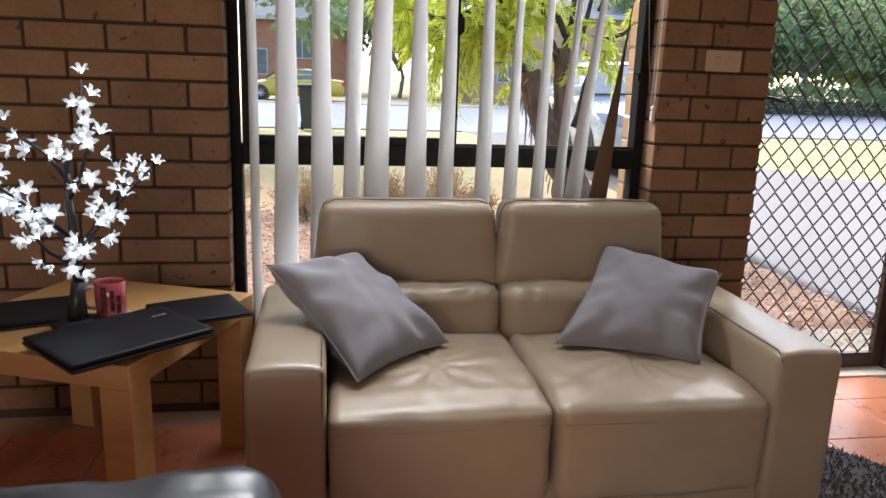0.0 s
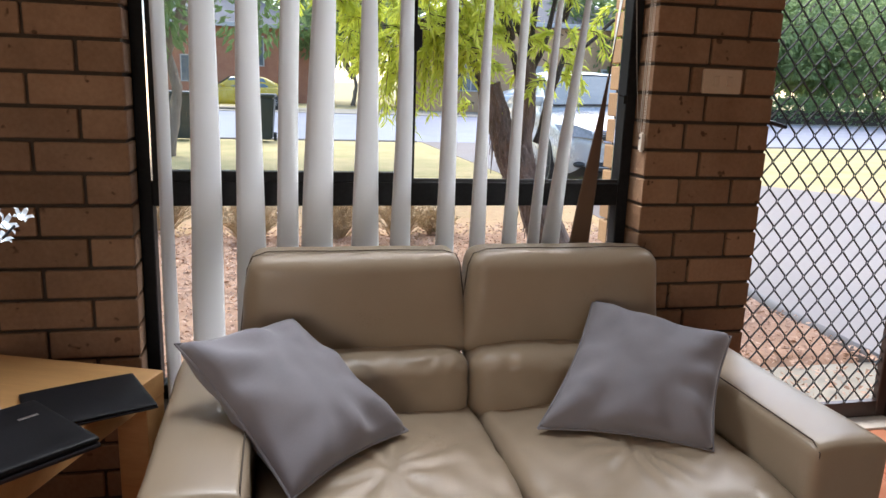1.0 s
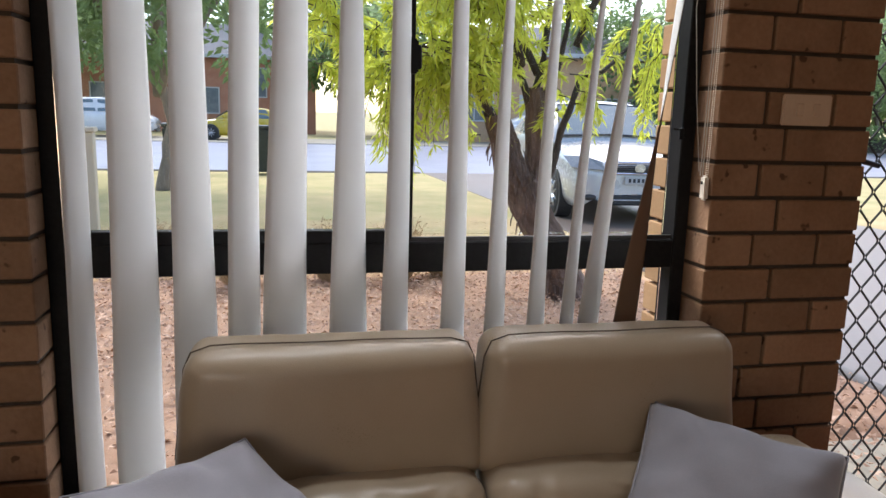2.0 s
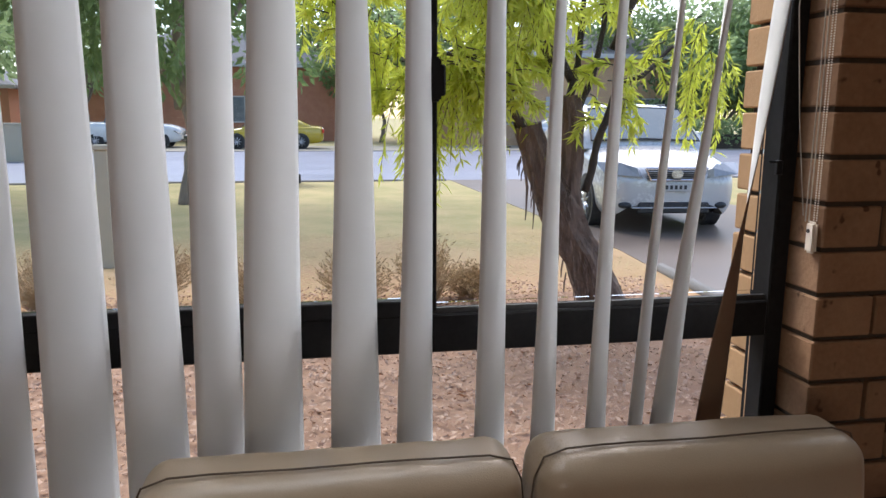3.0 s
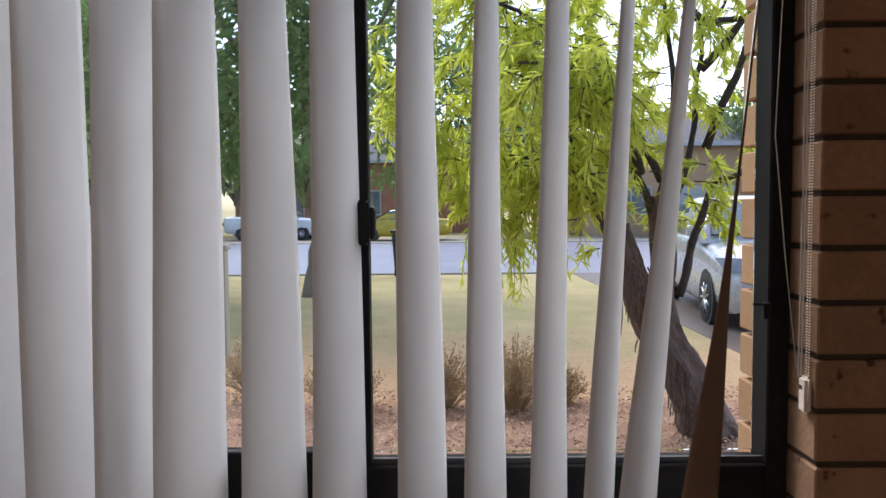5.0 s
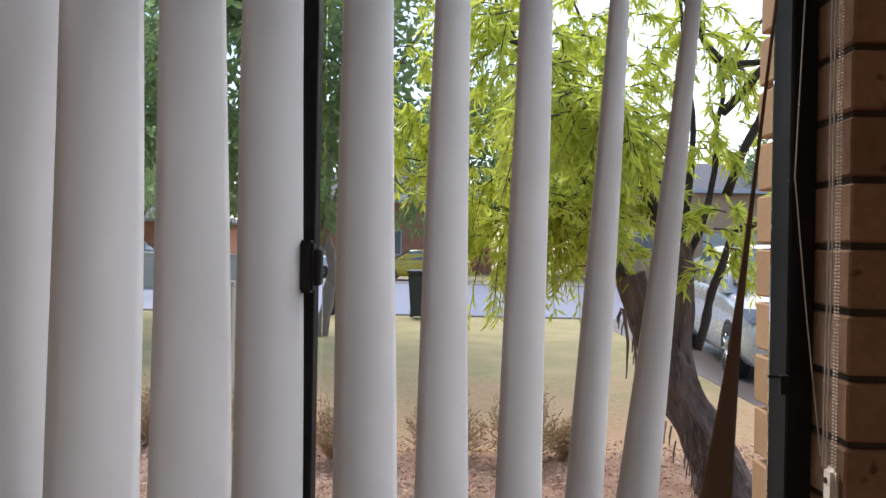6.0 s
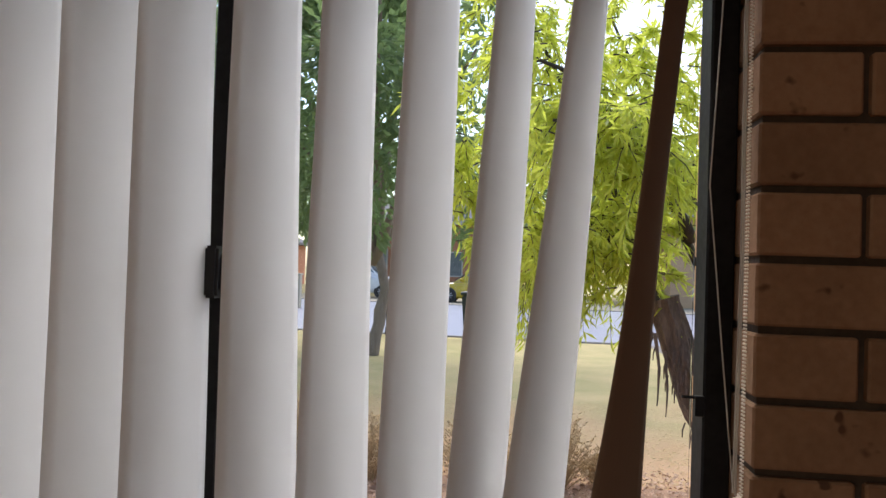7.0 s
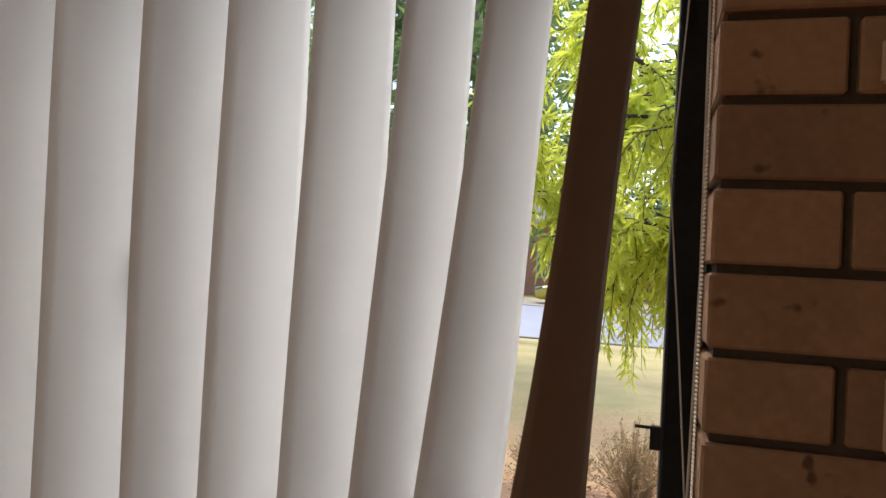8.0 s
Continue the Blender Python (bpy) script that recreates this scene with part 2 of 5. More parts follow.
def box(bm, x0, x1, y0, y1, z0, z1, bevel=0.0, seg=1, m=None):
    r = bmesh.ops.create_cube(bm, size=1.0)
    vs = r["verts"]
    for v in vs:
        v.co = Vector(((x0 + x1) / 2 + v.co.x * (x1 - x0), (y0 + y1) / 2 + v.co.y * (y1 - y0), (z0 + z1) / 2 + v.co.z * (z1 - z0)))
    if bevel:
        es = {e for v in vs for e in v.link_edges}
        r = bmesh.ops.bevel(bm, geom=list(es), offset=bevel, segments=seg, affect="EDGES")
        vs = list({v for f in r["faces"] for v in f.verts} | {v for v in vs if v.is_valid})
    if m is not None:
        for v in vs:
            v.co = m @ v.co
    return vs


def boxed(name, dims, mat, parent=None, bevel=0.0, label="", seg=1, m=None):
    bm = bmesh.new()
    box(bm, *dims, bevel, seg, m)
    return part(name, bm, mat, parent, label)


def tube(bm, pts, radii, sides=8, cap=True):
    """A tapered tube along points."""
    pts = [Vector(p) for p in pts]
    if not isinstance(radii, (list, tuple)):
        radii = [radii] * len(pts)
    rings, up = [], Vector((0.13, 0.21, 1)).normalized()
    for i, p in enumerate(pts):
        d = (pts[min(i + 1, len(pts) - 1)] - pts[max(i - 1, 0)]).normalized()
        s = d.cross(up)
        if s.length < 0.05:
            s = d.cross(Vector((1, 0, 0)))
        s.normalize()
        q = s.cross(d)
        rings.append([bm.verts.new(p + radii[i] * (math.cos(2 * math.pi * k / sides) * s + math.sin(2 * math.pi * k / sides) * q)) for k in range(sides)])
    for a, b in zip(rings, rings[1:]):
        for k in range(sides):
            bm.faces.new((a[k], a[(k + 1) % sides], b[(k + 1) % sides], b[k]))
    if cap:
        bm.faces.new(rings[0][::-1])
        bm.faces.new(rings[-1])


def soft_box(bm, x0, x1, y0, y1, z0, z1, r, n=18, push=None):
    """A rounded box with enough faces to take folds; push(p, normal) gives an offset vector."""
    lo, hi = Vector((x0, y0, z0)), Vector((x1, y1, z1))
    seen = {}

    def vert(key):
        if key not in seen:
            u = [w[k] for k in key]
            p = Vector([lo[i] + (hi[i] - lo[i]) * u[i] for i in range(3)])
            c = Vector([min(max(p[i], lo[i] + r), hi[i] - r) for i in range(3)])
            d = p - c
            nn = d.normalized() if d.length > 1e-6 else Vector((0, 0, 1))
            q = c + nn * r if d.length > 1e-6 else p
            if push:
                q = q + push(q, nn)
            seen[key] = bm.verts.new(q)
        return seen[key]

    def warp(k):
        t = k / n
        return 0.5 - 0.5 * math.cos(math.pi * t) * (0.75 + 0.25 * abs(math.cos(math.pi * t)))

    w = [warp(k) for k in range(n + 1)]
    for ax in range(3):
        for side in (0, 1):
            for i in range(n):
                for j in range(n):
                    quad = []
                    for a, b in ((i, j), (i + 1, j), (i + 1, j + 1), (i, j + 1)):
                        u = [0, 0, 0]
                        u[ax], u[(ax + 1) % 3], u[(ax + 2) % 3] = side * n, a, b
                        quad.append(vert(tuple(u)))
                    bm.faces.new(quad if side else quad[::-1])


def slab(bm, outline, z0, z1):
    """A prism over an outline."""
    a, b = [bm.verts.new((x, y, z0)) for x, y in outline], [bm.verts.new((x, y, z1)) for x, y in outline]
    bm.faces.new(b)
    bm.faces.new(a[::-1])
    for i in range(len(outline)):
        j = (i + 1) % len(outline)
        bm.faces.new((a[i], a[j], b[j], b[i]))
    bmesh.ops.recalc_face_normals(bm, faces=bm.faces)


def lathe(bm, profile, sides=24, at=(0, 0, 0)):
    rings = [[bm.verts.new((at[0] + r * math.cos(2 * math.pi * k / sides), at[1] + r * math.sin(2 * math.pi * k / sides), at[2] + z)) for k in range(sides)] for r, z in profile]
    for a, b in zip(rings, rings[1:]):
        for k in range(sides):
            bm.faces.new((a[k], a[(k + 1) % sides], b[(k + 1) % sides], b[k]))
    bm.faces.new(rings[0][::-1])
    bm.faces.new(rings[-1])


def structure(ob, label, category):
    return tagged(ob, label, category, kind="structure")

# ---- the room ----
COURSE, SILL, HEAD, CEIL = 0.086, 0.286, 2.092, 2.436
JOINT0 = 1.06 - 12 * COURSE          # height of the first bed joint
XL, XR, YB = -3.3, 2.4, -4.6         # room's sides and back
WIN0, WIN1, DOOR0, DOOR1 = -1.49, 0.0, 0.42, 1.27

floor = structure(boxed("floor", (XL, XR, YB, 0.20, -0.12, -0.004), GROUT), "terracotta tiled floor with pale grout", "floor")
structure(boxed("ceiling", (XL - 0.2, XR + 0.2, YB - 0.2, 0.0, CEIL, CEIL + 0.15), CEILING), "plain painted ceiling", "ceiling")
# unseen south wall; its opening is made up to hold the back fill lamp
bm = bmesh.new()
for d in ((XL - 0.2, -3.2, -0.1, CEIL), (-1.3, XR + 0.2, -0.1, CEIL), (-3.2, -1.3, 2.06, CEIL), (-3.2, -1.3, -0.1, 0.04)):
    box(bm, d[0], d[1], YB - 0.2, YB, d[2], d[3])
structure(part("wall_south", bm, PLASTER), "plain painted wall with an invented wide opening for the fill lamp", "wall")
structure(boxed("wall_west", (XL - 0.2, XL, YB, 0.0, -0.1, CEIL), PLASTER), "plain painted wall", "wall")
structure(boxed("wall_east", (XR, XR + 0.2, YB, 0.0, -0.1, CEIL), PLASTER), "plain painted wall", "wall")

wall_left = structure(boxed("wall_north_left", (XL - 0.2, WIN0 - 0.008, 0.013, 0.262, -0.3, CEIL + 0.1), MORTAR), "buff face brick wall with dark raked joints", "wall")
wall_pillar = structure(boxed("wall_north_pillar", (WIN1 + 0.008, DOOR0 - 0.001, 0.013, 0.262, -0.3, CEIL + 0.1), MORTAR), "buff face brick pier between window and door", "wall")
wall_right = structure(boxed("wall_north_right", (DOOR1 + 0.008, XR + 0.2, 0.013, 0.262, -0.3, CEIL + 0.1), MORTAR), "buff face brick wall beside the door", "wall")
wall_sill = structure(boxed("wall_north_sill", (WIN0 - 0.008, WIN1 + 0.008, 0.013, 0.262, -0.3, SILL), MORTAR), "brick wall under the window", "wall")
wall_head = structure(boxed("wall_north_head", (WIN0 - 0.008, WIN1 + 0.008, 0.013, 0.262, HEAD, CEIL + 0.1), MORTAR), "brick wall over the window", "wall")
wall_door_head = structure(boxed("wall_north_door_head", (DOOR0 - 0.008, DOOR1 + 0.008, 0.013, 0.262, 2.1, CEIL + 0.1), MORTAR), "brick wall over the door", "wall")

# ---- window ----
window = thing("window_1", "black aluminium window with a sliding upper sash", "window", kind="structure")
FY0, FY1 = 0.092, 0.158
TR0, TR1 = 0.872, 0.944
for dims in ((WIN0, WIN0 + 0.037, FY0, FY1, SILL, HEAD), (WIN1 - 0.037, WIN1, FY0, FY1, SILL, HEAD),
             (WIN0 + 0.037, WIN1 - 0.037, FY0, FY1, SILL, SILL + 0.045), (WIN0 + 0.037, WIN1 - 0.037, FY0, FY1, HEAD - 0.045, HEAD)):
    boxed("window_frame", dims, ALU, window, 0.003)
boxed("transom", (WIN0 + 0.037, WIN1 - 0.037, FY0, FY1, TR0, TR1), ALU, window, 0.003)
boxed("glazing_bead", (WIN0 + 0.037, WIN1 - 0.037, FY0 + 0.012, FY0 + 0.02, TR1, TR1 + 0.010), DARK, window)
MX0, MX1 = -0.735, -0.709
sash = boxed("sash_frame", (MX0, MX1, FY0 - 0.012, FY0 + 0.022, TR1 + 0.01, HEAD - 0.045), ALU, window, 0.002)
boxed("sash_rail", (WIN0 + 0.075, MX0, FY0 - 0.010, FY0 + 0.022, TR1 + 0.001, TR1 + 0.03), ALU, sash, 0.002)
boxed("sash_stile", (WIN0 + 0.042, WIN0 + 0.072, FY0 - 0.010, FY0 + 0.022, TR1 + 0.001, HEAD - 0.05), ALU, sash, 0.002)
boxed("track_lip", (WIN0 + 0.0375, WIN0 + 0.046, FY0 - 0.006, FY0 + 0.002, TR1 + 0.002, HEAD - 0.05), CHROME, window)
bm = bmesh.new()
box(bm, -0.748, -0.706, FY0 - 0.040, FY0 - 0.012, 1.326, 1.40, 0.004, 2)
box(bm, -0.712, -0.697, FY0 - 0.030, FY0 - 0.008, 1.336, 1.388, 0.003, 1)
part("latch", bm, MATT_BLACK, sash, "black plastic sash latch")
for x0, x1, z0, z1, y in ((WIN0 + 0.044, WIN1 - 0.044, SILL + 0.047, TR0 - 0.002, 0.13), (WIN0 + 0.076, MX0 - 0.001, TR1 + 0.032, HEAD - 0.047, 0.098), (MX1 + 0.001, WIN1 - 0.044, TR1 + 0.012, HEAD - 0.047, 0.135)):
    pane = boxed("pane", (x0, x1, y, y + 0.004, z0, z1), GLASS, window, label="clear window glass")
    pane.visible_shadow = False
bm = bmesh.new()
tube(bm, [(-0.043, 0.088, 1.219), (-0.066, 0.085, 1.220)], 0.0022, 6)
box(bm, -0.049, -0.037, 0.082, 0.092, 1.195, 1.222, 0.001)
part("stay_pin", bm, MATT_BLACK, window, "small black stay pin")

# ---- vertical blind ----
blind = thing("vertical_blind", "white fabric vertical blind with twisted loose vanes", "blind")
boxed("headrail", (WIN0 + 0.01, WIN1 - 0.01, -0.035, 0.012, 2.045, 2.085), WHITE_PLASTIC, blind, 0.004, "white aluminium headrail")
# middle x, its lean, middle y, its lean, turn, twist, all about 1.2 m up
VANES = ((-1.402, 0.0, -0.002, 0.0, 0.137, -0.03), (-1.294, 0.014, -0.005, -0.02, 0.498, -0.31), (-1.180, 0.004, -0.015, -0.016, 0.494, -0.29),
         (-1.074, 0.02, -0.015, -0.011, 0.443, -0.156), (-0.986, 0.028, 0.008, -0.045, 0.66, -0.429), (-0.857, 0.003, 0.012, -0.028, 0.582, -0.45),
         (-0.752, 0.006, 0.012, -0.027, 0.531, -0.288), (-0.622, -0.004, 0.012, -0.025, 0.554, -0.298), (-0.518, 0.006, 0.016, -0.025, 0.514, -0.32),
         (-0.413, 0.015, 0.016, -0.015, 0.554, -0.279), (-0.323, 0.049, 0.010, -0.008, 0.522, -0.311), (-0.247, 0.085, 0.018, -0.03, 0.622, -0.449),
         (-0.147, 0.092, 0.012, -0.03, 0.574, -0.539))
for k, (cx, sx, cy, sy, an, tw) in enumerate(VANES):
    bm = bmesh.new()
    rows, NS, NZ = [], 8, 34
    for i in range(NZ + 1):
        z = 0.33 + (2.045 - 0.33) * i / NZ
        d = max(-0.55, min(0.55, z - 1.2))
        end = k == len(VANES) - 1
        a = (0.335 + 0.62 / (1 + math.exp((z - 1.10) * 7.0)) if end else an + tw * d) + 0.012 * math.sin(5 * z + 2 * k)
        ux, uy = math.sin(a), math.cos(a)
        mx, my = cx + sx * d + 0.0012 * math.sin(7 * z + k), cy + sy * d
        my = min(my, 0.022)
        row = []
        for j in range(NS + 1):
            s = (j / NS - 0.5) * 0.127
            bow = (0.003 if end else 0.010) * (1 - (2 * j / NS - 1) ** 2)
            row.append(bm.verts.new((mx + s * ux + bow * uy, my + s * uy - bow * ux, z)))
        rows.append(row)
    for a, b in zip(rows, rows[1:]):
        for j in range(NS):
            bm.faces.new((a[j], a[j + 1], b[j + 1], b[j]))
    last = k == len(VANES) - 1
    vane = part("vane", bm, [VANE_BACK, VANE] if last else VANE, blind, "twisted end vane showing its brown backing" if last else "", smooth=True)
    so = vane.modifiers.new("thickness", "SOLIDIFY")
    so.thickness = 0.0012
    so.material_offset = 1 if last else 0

# cords by the pier
cord = thing("blind_cord", "looped cord and bead chain with a cream tensioner", "blind cord")
for x, y, r, name in ((-0.005, 0.030, 0.0012, "cord"), (-0.005, 0.040, 0.0012, "cord")):
    bm = bmesh.new()
    tube(bm, [(x, y - 0.012, 2.05), (x - 0.004, y - 0.002, 1.7), (x - 0.001, y + 0.002, 1.4), (x - 0.005, y, 1.11)], r, 6)
    part(name, bm, CORD, cord)
bm = bmesh.new()
tube(bm, [(-0.016, 0.074, 2.05), (-0.028, 0.078, 1.72), (-0.040, 0.070, 1.5), (-0.022, 0.066, 1.3), (-0.008, 0.05, 1.12)], 0.0010, 6)
part("cord", bm, CORD, cord)
for x, y in ((-0.006, 0.014), (-0.006, 0.022)):
    bm = bmesh.new()
    for i in range(200):
        bmesh.ops.create_icosphere(bm, subdivisions=1, radius=0.0017, matrix=pose(x, y, 1.115 + i * 0.0046))
    part("bead_chain", bm, WHITE_PLASTIC, cord, "cream bead chain")
bm = bmesh.new()
box(bm, -0.012, -0.0005, 0.010, 0.037, 1.052, 1.112, 0.005, 2)
tens = part("tensioner", bm, WHITE_PLASTIC, cord, "cream plastic cord tensioner")
bm = bmesh.new()
tube(bm, [(-0.0115, 0.026, 1.094), (-0.0138, 0.026, 1.094)], 0.004, 10)
part("screw", bm, DARK, tens)

# ---- switches ----
for name, x0, x1, z0, z1, lab in (("light_switch", 0.161, 0.294, 1.236, 1.309, "cream plastic light switch plate on the brick pier"), ("wall_plate", 0.147, 0.26, 1.588, 1.632, "small cream plate high on the brick pier")):
    sw = thing(name, lab, "switch")
    boxed("plate", (x0, x1, -0.011, -0.001, z0, z1), SWITCH, sw, 0.003, seg=2)
    if name == "light_switch":
        for i in range(2):
            boxed("rocker", (x0 + 0.035 + i * 0.045, x0 + 0.055 + i * 0.045, -0.015, -0.0105, z0 + 0.022, z0 + 0.052), SWITCH, sw, 0.002)

# ---- security door ----
door = thing("door_1", "brown security screen door with diamond grille", "door", kind="structure")
DY0, DY1 = 0.175, 0.205
door_frame = boxed("door_jamb", (DOOR0, DOOR0 + 0.035, 0.15, 0.24, 0.0, 2.1), DOOR_ALU, door, 0.002)
boxed("door_jamb", (DOOR1 - 0.035, DOOR1, 0.15, 0.24, 0.0, 2.1), DOOR_ALU, door, 0.002)
boxed("door_head", (DOOR0 + 0.035, DOOR1 - 0.035, 0.15, 0.24, 2.06, 2.1), DOOR_ALU, door, 0.002)
D0, D1 = DOOR0 + 0.038, DOOR1 - 0.038
boxed("stile", (D0, D0 + 0.055, DY0, DY1, 0.012, 2.055), DOOR_ALU, door, 0.003)
boxed("stile", (D1 - 0.045, D1, DY0, DY1, 0.012, 2.055), DOOR_ALU, door, 0.003)
boxed("rail", (D0 + 0.055, D1 - 0.045, DY0, DY1, 0.012, 0.075), DOOR_ALU, door, 0.003)
boxed("rail", (D0 + 0.055, D1 - 0.045, DY0, DY1, 1.995, 2.055), DOOR_ALU, door, 0.003)
PW, PH = 0.0765, 0.0935
nx = int((D1 - 0.045 - D0 - 0.055) / (PW / 2)) + 1
for i in range(nx):
    x = D0 + 0.055 + PW / 4 + i * PW / 2
    pts, k, z = [], 0, 0.075
    while z < 1.995:
        s = 1 if (k + i) % 2 else -1
        pts.append((x + s * (PW / 4 - 0.002), 0.19 + 0.002 * s, z - 0.006))
        pts.append((x + s * (PW / 4 - 0.002), 0.19 + 0.002 * s, z + 0.006))
        z += PH / 2
        k += 1
    bm = bmesh.new()
    tube(bm, [(min(max(a, D0 + 0.05), D1 - 0.04), b, c) for a, b, c in pts], 0.0035, 5)
    part("grille_wire", bm, WIRE, door)
bm = bmesh.new()
box(bm, D0 + 0.008, D0 + 0.046, DY0 - 0.016, DY0, 1.08, 1.22, 0.004, 2)
tube(bm, [(D0 + 0.03, DY0 - 0.02, 1.15), (D0 + 0.03, DY0 - 0.045, 1.15), (D0 + 0.055, DY0 - 0.05, 1.148), (D0 + 0.115, DY0 - 0.05, 1.135)], 0.008, 8)
part("door_handle", bm, BLACK, door, "black lever handle", smooth=True)
structure(boxed("threshold", (DOOR0, DOOR1, 0.09, 0.26, -0.004, 0.008), WHITE_PLASTIC, None, 0.002), "pale metal door threshold", "threshold")

# ---- sofa ----
SX0, SX1, SYF, SYB, SMID = -1.367, 0.21, -0.85, -0.085, -0.588
AL, AR = -1.17, 0.015


def folds(p, nn, k=1.0, sc=7.0):
    return nn * (0.004 * k * noise.noise(p * sc) + 0.0018 * k * noise.noise(p * sc * 3.1))


sofa = thing("sofa", "two-seat taupe leather sofa with square arms", "sofa")
boxed("base", (SX0 + 0.01, SX1 - 0.01, SYF + 0.025, SYB - 0.01, 0.035, 0.16), LEATHER, sofa, 0.012, seg=2)
for x in (SX0 + 0.08, SX1 - 0.08):
    for y in (SYF + 0.09, SYB - 0.08):
        bm = bmesh.new()
        lathe(bm, [(0.022, 0.0), (0.026, 0.004), (0.03, 0.04)], 14, (x, y, 0.0))
        part("foot", bm, BLACK, sofa, "short black foot")
for x0, x1 in ((SX0, AL), (AR, SX1)):
    bm = bmesh.new()
    mid = (x0 + x1) / 2

    def arm_push(p, nn):
        top = max(0, nn.z)
        return folds(p, nn, 0.9, 5) + Vector((0, 0, 0.008 * top * (1 - ((p.x - mid) / 0.1) ** 2)))
    soft_box(bm, x0, x1, SYF, SYB - 0.02, 0.05, 0.498, 0.022, 20, arm_push)
    arm = part("arm", bm, LEATHER, sofa, smooth=True)
    bm = bmesh.new()
    inner = x1 - 0.012 if x0 < -1 else x0 + 0.012
    tube(bm, [(inner, SYF + 0.006, 0.30), (inner, SYF + 0.004, 0.486), (inner, SYF + 0.03, 0.5035), (inner, -0.5, 0.5045), (inner, SYB - 0.05, 0.5025)], 0.0018, 6)
    part("arm_seam", bm, SEAM, arm)
for x0, x1 in ((AL + 0.003, SMID - 0.003), (SMID + 0.003, AR - 0.003)):
    bm = bmesh.new()
    mx, hw = (x0 + x1) / 2, (x1 - x0) / 2

    def seat_push(p, nn):
        u, v = (p.x - mx) / hw, (p.y + 0.55) / 0.3
        crown = 0.022 * max(0, 1 - u * u) * max(0, 1 - v * v * 0.8) * max(0, nn.z)
        ang = math.atan2(p.y + 0.62, p.x - mx)
        rad = math.hypot(p.x - mx, (p.y + 0.62) * 0.8)
        pucker = 0.0055 * math.sin(11 * ang + 6 * noise.noise(p * 5)) * math.exp(-(rad / 0.13) ** 2) * max(0, nn.z)
        front = 0.012 * max(0, -nn.y) * (1 - u * u)
        return folds(p, nn, 1.9, 6) + Vector((0, -front, crown + pucker - 0.012 * max(0, nn.z) * max(0, 1 - abs(v + 1) / 0.3)))
    soft_box(bm, x0, x1, SYF - 0.012, -0.24, 0.10, 0.385, 0.036, 60, seat_push)
    seat = part("seat_cushion", bm, LEATHER, sofa, smooth=True)
    bm = bmesh.new()
    tube(bm, [(x0 + 0.02, SYF - 0.014, 0.331), (mx - 0.1, SYF - 0.024, 0.333), (mx + 0.12, SYF - 0.023, 0.332), (x1 - 0.02, SYF - 0.014, 0.33)], 0.0018, 6)
    part("seat_seam", bm, LEATHER, seat)
for x0, x1 in ((-1.196, -0.612), (-0.606, -0.028)):
    mx, hw = (x0 + x1) / 2, (x1 - x0) / 2

    def low_push(p, nn):
        u = (p.x - mx) / hw
        g = max(0, 1 - abs(p.z - 0.53) / 0.05)
        ruche = 0.005 * math.sin(62 * p.x + 9 * noise.noise(p * 9)) * g * max(0, -nn.y)
        end = 0.02 * max(0, abs(u) - 0.75) * 4 * g
        return folds(p, nn, 2.0, 8) + Vector((0, -0.02 * (1 - u * u) * max(0, -nn.y) + ruche, 0.0 - end * 0.2))
    bm = bmesh.new()
    soft_box(bm, max(x0, AL + 0.004), min(x1, AR - 0.004), -0.318, SYB - 0.04, 0.22, 0.540, 0.05, 52, low_push)
    part("lumbar_cushion", bm, LEATHER, sofa, smooth=True)

    def head_push(p, nn):
        u, v = (p.x - mx) / hw, (p.z - 0.66) / 0.14
        flare = (0.67 - p.z) * 0.13 * u * abs(u)
        return folds(p, nn, 1.3, 5) + Vector((flare, -0.020 * (1 - u * u) * max(0, 1 - v * v) * max(0, -nn.y), 0.005 * (1 - u * u) * max(0, nn.z) + 0.06 * (p.y + 0.14) * max(0, nn.z)))
    bm = bmesh.new()
    soft_box(bm, x0, x1, -0.222, SYB + 0.004, 0.50, 0.790, 0.040, 34, head_push)
    head = part("headrest", bm, LEATHER, sofa, smooth=True)
    bm = bmesh.new()
    seam_y = -0.176
    tube(bm, [(x0 - 0.013, seam_y, 0.57), (x0 + 0.002, seam_y, 0.70), (x0 + 0.008, seam_y, 0.752), (x0 + 0.022, seam_y, 0.784)] + [(x0 + (x1 - x0) * k / 10, seam_y, 0.7925 + 0.005 * (1 - (k / 5 - 1) ** 2) + 0.005 * noise.noise(Vector((x0 + (x1 - x0) * k / 10, seam_y, 0.79)) * 5)) for k in range(1, 10)]
         + [(x1 - 0.022, seam_y, 0.784), (x1 - 0.008, seam_y, 0.752), (x1 - 0.002, seam_y, 0.70), (x1 + 0.010, seam_y, 0.60)], 0.0017, 6)
    part("piping", bm, SEAM, head, "dark stitched seam")


